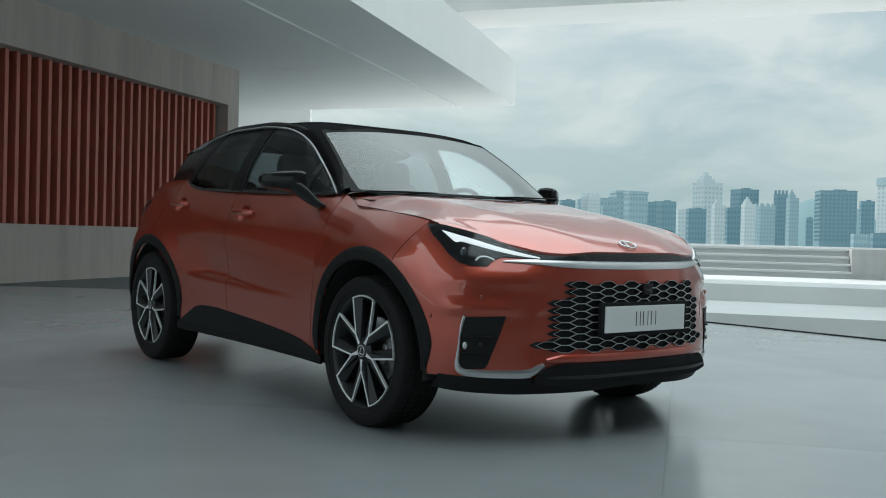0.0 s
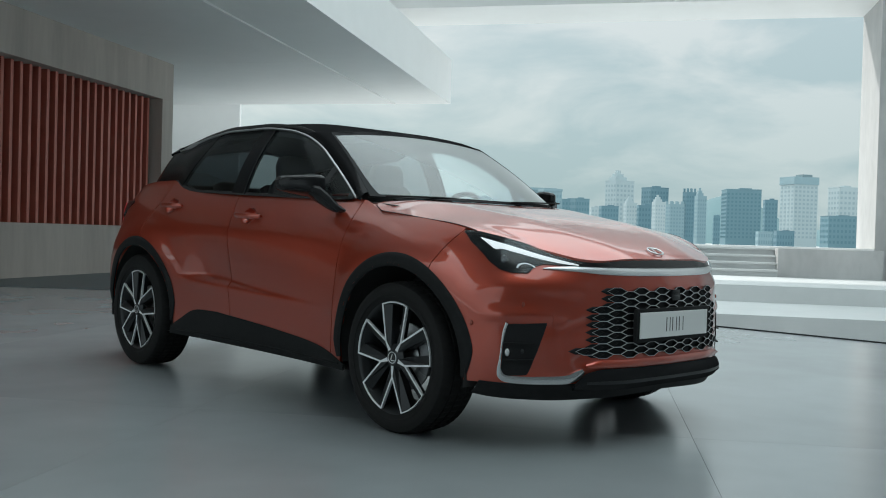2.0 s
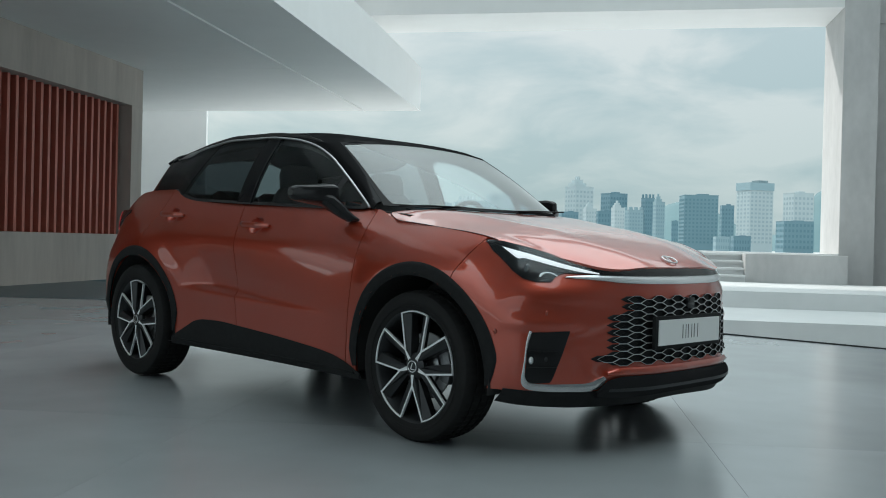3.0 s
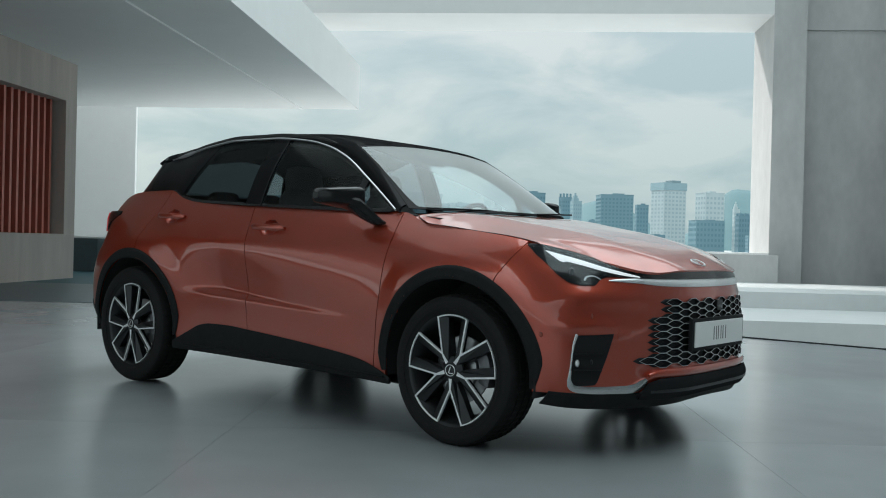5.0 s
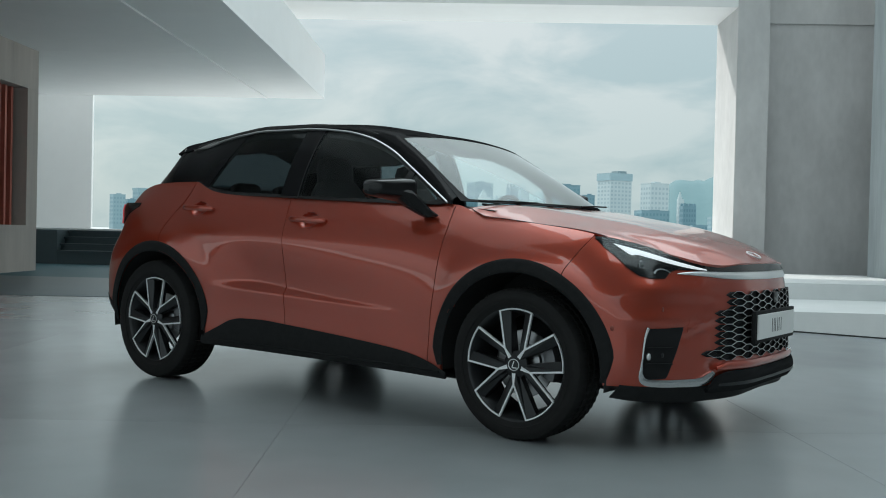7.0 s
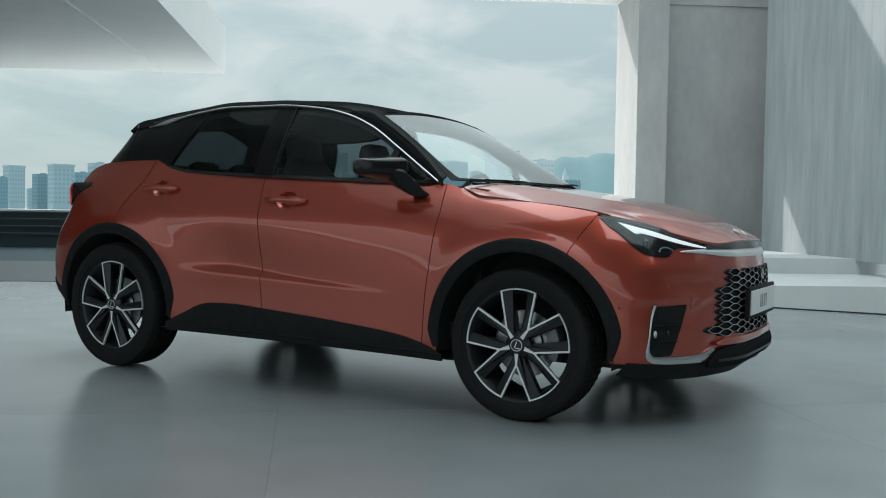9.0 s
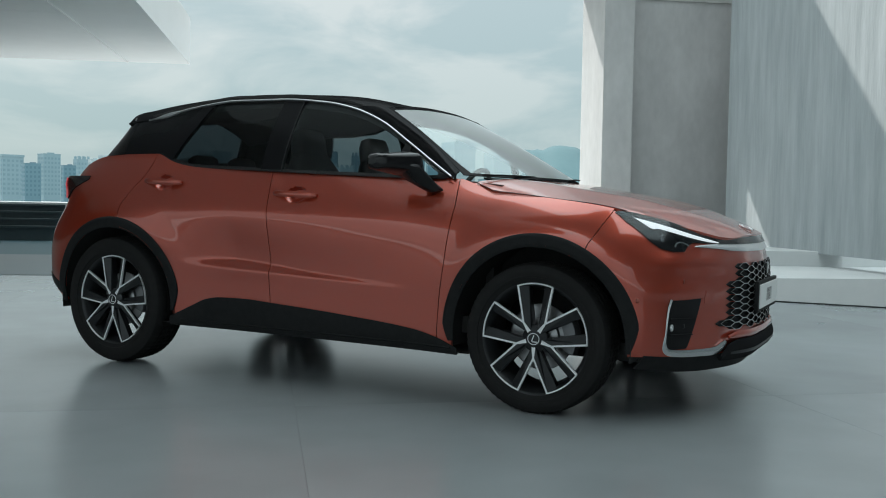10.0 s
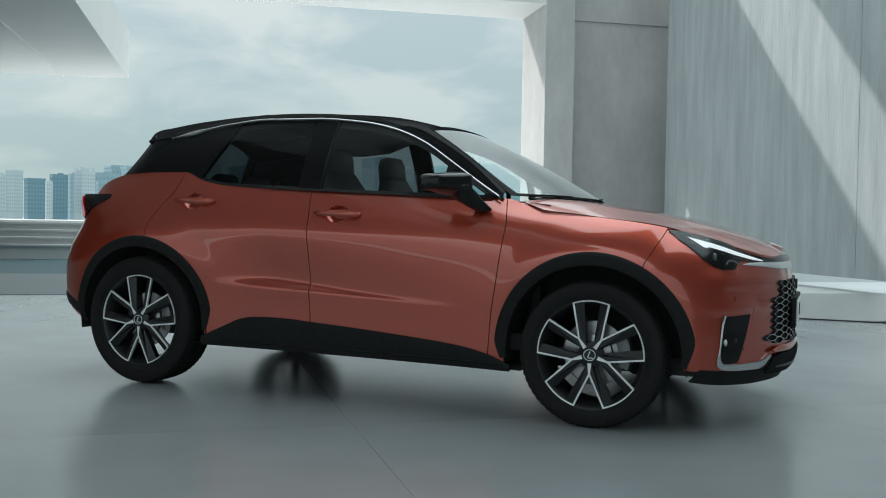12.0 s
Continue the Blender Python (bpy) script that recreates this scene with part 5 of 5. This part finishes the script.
def rod(name, pts, r, mat, parent, sec=8, label=""):
    """A bent round bar through points."""
    bm = bmesh.new()
    rows = []
    for i, p in enumerate(pts):
        d = (Vector(pts[min(i + 1, len(pts) - 1)]) - Vector(pts[max(i - 1, 0)])).normalized()
        m = Matrix.Translation(p) @ d.to_track_quat("Z", "Y").to_matrix().to_4x4()
        rows.append([bm.verts.new(m @ Vector((r * math.cos(2 * math.pi * j / sec), r * math.sin(2 * math.pi * j / sec), 0))) for j in range(sec)])
    for a, b in zip(rows, rows[1:]):
        for j in range(sec):
            bm.faces.new((a[j], a[(j + 1) % sec], b[(j + 1) % sec], b[j]))
    bm.faces.new(rows[0][::-1])
    bm.faces.new(rows[-1])
    return part(name, bm, mat, parent, label)


rod("wiper", [(0.90, -0.66, 1.082), (0.96, -0.52, 1.086), (1.02, -0.35, 1.086), (1.05, -0.16, 1.084), (1.06, -0.02, 1.08)], 0.0042, CLAD, car)
rod("wiper", [(1.10, 0.02, 1.080), (1.075, 0.20, 1.088), (1.02, 0.42, 1.092), (0.95, 0.60, 1.098)], 0.0042, CLAD, car)

for sg in (1, -1):
    rod("window_seal", [Vector((p.x, p.y * sg, p.z)) for p in (side(-0.203, v / 10, 0.004) for v in range(11))], 0.0028, GUNMETAL, car, 6)

# ---- wheels ----
def lathe(profile, n, mat_fn=None):
    """A ring round the y axis from (y, r) points."""
    bm = bmesh.new()
    rows = []
    for i in range(n):
        a = 2 * math.pi * i / n
        rows.append([bm.verts.new((r * math.cos(a), y, r * math.sin(a))) for y, r in (mat_fn(profile, i) if mat_fn else profile)])
    for i in range(n):
        a, b = rows[i], rows[(i + 1) % n]
        for j in range(len(profile) - 1):
            bm.faces.new((a[j], b[j], b[j + 1], a[j + 1]))
    bmesh.ops.recalc_face_normals(bm, faces=bm.faces)
    return bm


def polar(r, deg):
    return Vector((r * math.cos(radians(deg)), 0, r * math.sin(radians(deg))))


def wheel(cx, R, spin):
    """A right-hand wheel: y = 0 is the outer face of the spokes, hub axis along y."""
    rim = part("wheel", lathe(((0.024, 0.236), (0.012, 0.243), (0.006, 0.250), (0.003, 0.256), (0.014, 0.256), (0.035, 0.232), (0.10, 0.214), (0.19, 0.222), (0.205, 0.246)), 72), GUNMETAL, car, "dark alloy wheel with five split spokes of machined metal")
    # tyre: bulged wall, shoulder blocks and grooves round the tread
    prof = [(0.003, 0.2555), (-0.003, 0.266), (-0.010, 0.285), (-0.013, 0.300), (-0.010, R - 0.030), (0.000, R - 0.013), (0.016, R - 0.003), (0.050, R), (0.052, R - 0.007), (0.060, R - 0.007), (0.062, R), (0.098, R), (0.100, R - 0.007), (0.110, R - 0.007), (0.112, R), (0.148, R),
            (0.150, R - 0.007), (0.158, R - 0.007), (0.160, R), (0.195, R - 0.003), (0.210, R - 0.013), (0.221, R - 0.035), (0.222, 0.300), (0.212, 0.262), (0.205, 0.246)]

    def blocks(p, i):
        cut = 0.004 if i % 3 == 0 else 0.0
        return [(y, r - cut if r > R - 0.006 else r) for y, r in p]
    part("tyre", lathe(prof, 192, blocks), RUBBER, rim, "black road tyre", True, 25)
    # raised band on the tyre wall
    part("wall_band", lathe(((-0.0075, 0.275), (-0.0105, 0.276), (-0.0125, 0.285), (-0.0115, 0.286)), 96), RUBBER, rim)
    # twin blades with machined edges, meeting in Y shapes between the petals
    for k in range(5):
        g = spin + 54 + 72 * k
        blade, edge = bmesh.new(), bmesh.new()
        for sd in (1, -1):
            p0, p1 = polar(0.096, g), polar(0.2475, g + 15.5 * sd)
            hub = polar(0.038, g)
            d = (p1 - p0).normalized()
            nrm = polar(1, g + 90 * sd)
            nrm = (nrm - d * nrm.dot(d)).normalized()
            w = 0.0085
            e = [p0, p1, p1 + nrm * w, p0 + nrm * w * 0.9 - d * 0.006]
            for dy in (0.0,):
                top = [edge.verts.new(v + Vector((0, -0.002, 0))) for v in e]
                low = [edge.verts.new(v + Vector((0, 0.010, 0))) for v in e]
                edge.faces.new(top)
                for a in range(4):
                    edge.faces.new((top[a], top[(a + 1) % 4], low[(a + 1) % 4], low[a]))
            # stem to the hub, half each side
            q = polar(1, g + 90 * sd)
            e = [hub, p0 + polar(0.010, g) , p0 + nrm * w * 0.9 - d * 0.006, hub + q * 0.0095]
            top = [edge.verts.new(v + Vector((0, -0.0018 if v is not hub else 0.0, 0))) for v in e]
            edge.faces.new(top)
            # dark blade falls away towards the petal's slot
            b0, b1 = p0 + nrm * w * 0.9 - d * 0.006, p1 + nrm * w
            c0, c1 = polar(0.045, g + 22 * sd) , p1 + nrm * 0.040 + d * -0.002
            c2 = polar(0.244, g + 16 * sd + 11 * sd)
            vs = [blade.verts.new(v) for v in (b0, b1, c2 + Vector((0, 0.022, 0)), c0 + Vector((0, 0.018, 0)), hub + q * 0.0085)]
            lo = [blade.verts.new(v + Vector((0, 0.035, 0))) for v in (b0, b1, c2 + Vector((0, 0.02, 0)), c0 + Vector((0, 0.02, 0)), hub + q * 0.0085)]
            blade.faces.new(vs)
            for a in range(5):
                blade.faces.new((vs[a], vs[(a + 1) % 5], lo[(a + 1) % 5], lo[a]))
        for m_ in (blade, edge):
            bmesh.ops.recalc_face_normals(m_, faces=m_.faces)
        sp = part("spoke", blade, GUNMETAL, rim, smooth=False)
        part("machined_edge", edge, MACHINED, rim, "bright machined spoke edge", smooth=False)
        # bright arc over each petal
        arcb = bmesh.new()
        c = spin + 90 + 72 * k
        rows = [[arcb.verts.new(polar(r, c + a) + Vector((0, y, 0))) for r, y in ((0.2450, 0.004), (0.2455, -0.002), (0.2510, -0.003), (0.2520, 0.004))] for a in np.linspace(-20.5, 20.5, 13)]
        for a, b in zip(rows, rows[1:]):
            for j in range(3):
                arcb.faces.new((a[j], b[j], b[j + 1], a[j + 1]))
        part("machined_arc", arcb, MACHINED, rim, smooth=False)
    part("hub", lathe(((0.030, 0.062), (0.012, 0.060), (0.004, 0.046), (-0.002, 0.036), (-0.004, 0.0335), (-0.004, 0.0001)), 40), GUNMETAL, rim)
    bm = bmesh.new()
    m = pose(0, -0.005, 0, 90, 0, 0)
    ring(bm, m, 0.027, 0.025, 0.002, 32, 6)
    add_box(bm, (-0.004, 0.001, 0), (0.004, 0.030, 0.003), m @ pose(0, 0, 0, 0, 0, -20))
    add_box(bm, (0.006, -0.013, 0), (0.022, 0.004, 0.003), m)
    part("hub_badge", bm, CHROME, rim, "small chrome hub badge")
    # brake behind the spokes
    part("brake_disc", lathe(((0.088, 0.150), (0.092, 0.152), (0.098, 0.150), (0.094, 0.09), (0.080, 0.085), (0.070, 0.06), (0.068, 0.001)), 48), DISC, rim)
    bm = bmesh.new()
    rows = []
    for a in np.linspace(-22, 30, 9):
        rows.append([bm.verts.new(polar(r, a) + Vector((0, y, 0))) for r, y in ((0.118, 0.070), (0.122, 0.058), (0.150, 0.052), (0.176, 0.058), (0.180, 0.075), (0.180, 0.12))])
    for a, b in zip(rows, rows[1:]):
        for j in range(5):
            bm.faces.new((a[j], b[j], b[j + 1], a[j + 1]))
    bm.faces.new(rows[0])
    bm.faces.new(rows[-1][::-1])
    bmesh.ops.recalc_face_normals(bm, faces=bm.faces)
    part("brake_caliper", bm, CALIPER, rim)
    return rim


for cx, R, spin in ((1.29, 0.343, 0.0), (-1.29, 0.358, 0.0)):
    w = wheel(cx, R, spin)
    w.matrix_basis = pose(cx, -0.908, 0.345)
    o = copy_thing(w, pose(cx, 0.908, 0.345, 0, 0, 180))
    o.parent = car

# ---- cabin ----
def soft(name, rings_, mat, parent, label=""):
    """A padded body lofted through rounded sections: (centre, half-x, half-y, tilt)."""
    bm = bmesh.new()
    rows = []
    for c, a, b, tilt in rings_:
        m = Matrix.Translation(c) @ pose(0, 0, 0, 0, tilt, 0)
        row = []
        for j in range(20):
            q = 2 * math.pi * j / 20
            row.append(bm.verts.new(m @ Vector((a * math.copysign(abs(math.cos(q)) ** 0.6, math.cos(q)), b * math.copysign(abs(math.sin(q)) ** 0.6, math.sin(q)), 0))))
        rows.append(row)
    for a, b in zip(rows, rows[1:]):
        for j in range(20):
            bm.faces.new((a[j], a[(j + 1) % 20], b[(j + 1) % 20], b[j]))
    bm.faces.new(rows[0][::-1])
    bm.faces.new(rows[-1])
    return part(name, bm, mat, parent, label, True, 60)


for y in (-0.36, 0.36):
    st = soft("front_seat", [((-0.10, y, 0.62), 0.06, 0.22, 0), ((-0.14, y, 0.70), 0.075, 0.25, -12), ((-0.22, y, 0.90), 0.07, 0.25, -14), ((-0.29, y, 1.08), 0.06, 0.23, -16), ((-0.32, y, 1.15), 0.052, 0.185, -16), ((-0.328, y, 1.19), 0.045, 0.15, -14)], SEAT, car, "dark leather front seat")
    soft("headrest", [((-0.335, y, 1.165), 0.035, 0.10, -10), ((-0.335, y, 1.19), 0.06, 0.125, -10), ((-0.345, y, 1.28), 0.06, 0.125, -10), ((-0.35, y, 1.325), 0.045, 0.11, -10), ((-0.35, y, 1.335), 0.02, 0.08, -10)], SEAT, st)
    soft("cushion", [((0.12, y, 0.50), 0.26, 0.24, 0), ((0.12, y, 0.60), 0.27, 0.25, -4), ((0.12, y, 0.64), 0.24, 0.22, -4)], SEAT, st)
rb = soft("rear_bench", [((-0.98, 0, 0.62), 0.07, 0.58, -10), ((-1.06, 0, 0.90), 0.07, 0.60, -14), ((-1.10, 0, 1.06), 0.05, 0.56, -14)], SEAT, car, "dark rear bench")
for y in (-0.36, 0.0, 0.36):
    soft("headrest", [((-1.10, y, 1.06), 0.03, 0.09, -10), ((-1.11, y, 1.09), 0.045, 0.115, -10), ((-1.12, y, 1.17), 0.045, 0.11, -10), ((-1.12, y, 1.19), 0.02, 0.08, -10)], SEAT, rb)
sheet("dashboard", lambda u, v: Vector((mix(1.02, 0.48, v) + (1 - u) * 0.0 + 0.06 * (1 - (1 - u) ** 2) * (1 - v), mix(-0.70, 0, u), 1.035 + 0.018 * math.sin(math.pi * v) - 0.16 * max(0, v - 0.75) / 0.25)), 16, 12, TRIM, car, True, 0.02, "dark dashboard")
bm = bmesh.new()
ring(bm, Matrix.Translation((0.36, 0.36, 0.985)) @ pose(0, 0, 0, 0, -66, 0), 0.175, 0.18, 0.015, 40, 10)
add_box(bm, (0, 0, 0), (0.06, 0.33, 0.02), Matrix.Translation((0.36, 0.36, 0.985)) @ pose(0, 0, 0, 0, -66, 0), 0.005)
part("steering_wheel", bm, TRIM, car)
part("cabin_floor", box_bm((-0.15, 0, 0.36), (2.3, 1.5, 0.08)), TRIM, car, smooth=False)
sheet("headlining", lambda u, v: Vector((mix(-1.5, 0.24, u), mix(-0.55, 0, v), roof_z(min(mix(-1.5, 0.24, u), 0.39)) - 0.045 - (0.05 + 0.10 * smooth((-0.25 - mix(-1.5, 0.24, u)) / 0.3)) * (1 - v) ** 2)), 10, 6, TRIM, car, True, 0.01)
sheet("door_lining", lambda u, v: Vector((mix(-1.15, 0.78, u), belt_y(mix(-1.15, 0.78, u)) + 0.05, mix(0.35, belt_z(mix(-1.15, 0.78, u)) - 0.006, v))), 16, 6, TRIM, car, False, 0.02)
sheet("parcel_shelf", lambda u, v: Vector((mix(-1.75, -1.12, u), mix(-0.62, 0, v), 1.04)), 3, 4, TRIM, car, True, 0.02)
part("bulkhead", box_bm((0.95, 0, 0.72), (0.04, 1.3, 0.56)), TRIM, car, smooth=False)
part("inner_mirror", box_bm((0.36, 0.0, 1.385), (0.03, 0.22, 0.06), pose(0, 0, 0), 0.012), TRIM, car)
sheet("rail_lining", lambda u, v: rail(mix(-1.30, 0.76, u)) + Vector((0.0, 0.016, 0.075 * (v - 0.55))), 50, 2, TRIM, car, False, 0.006)
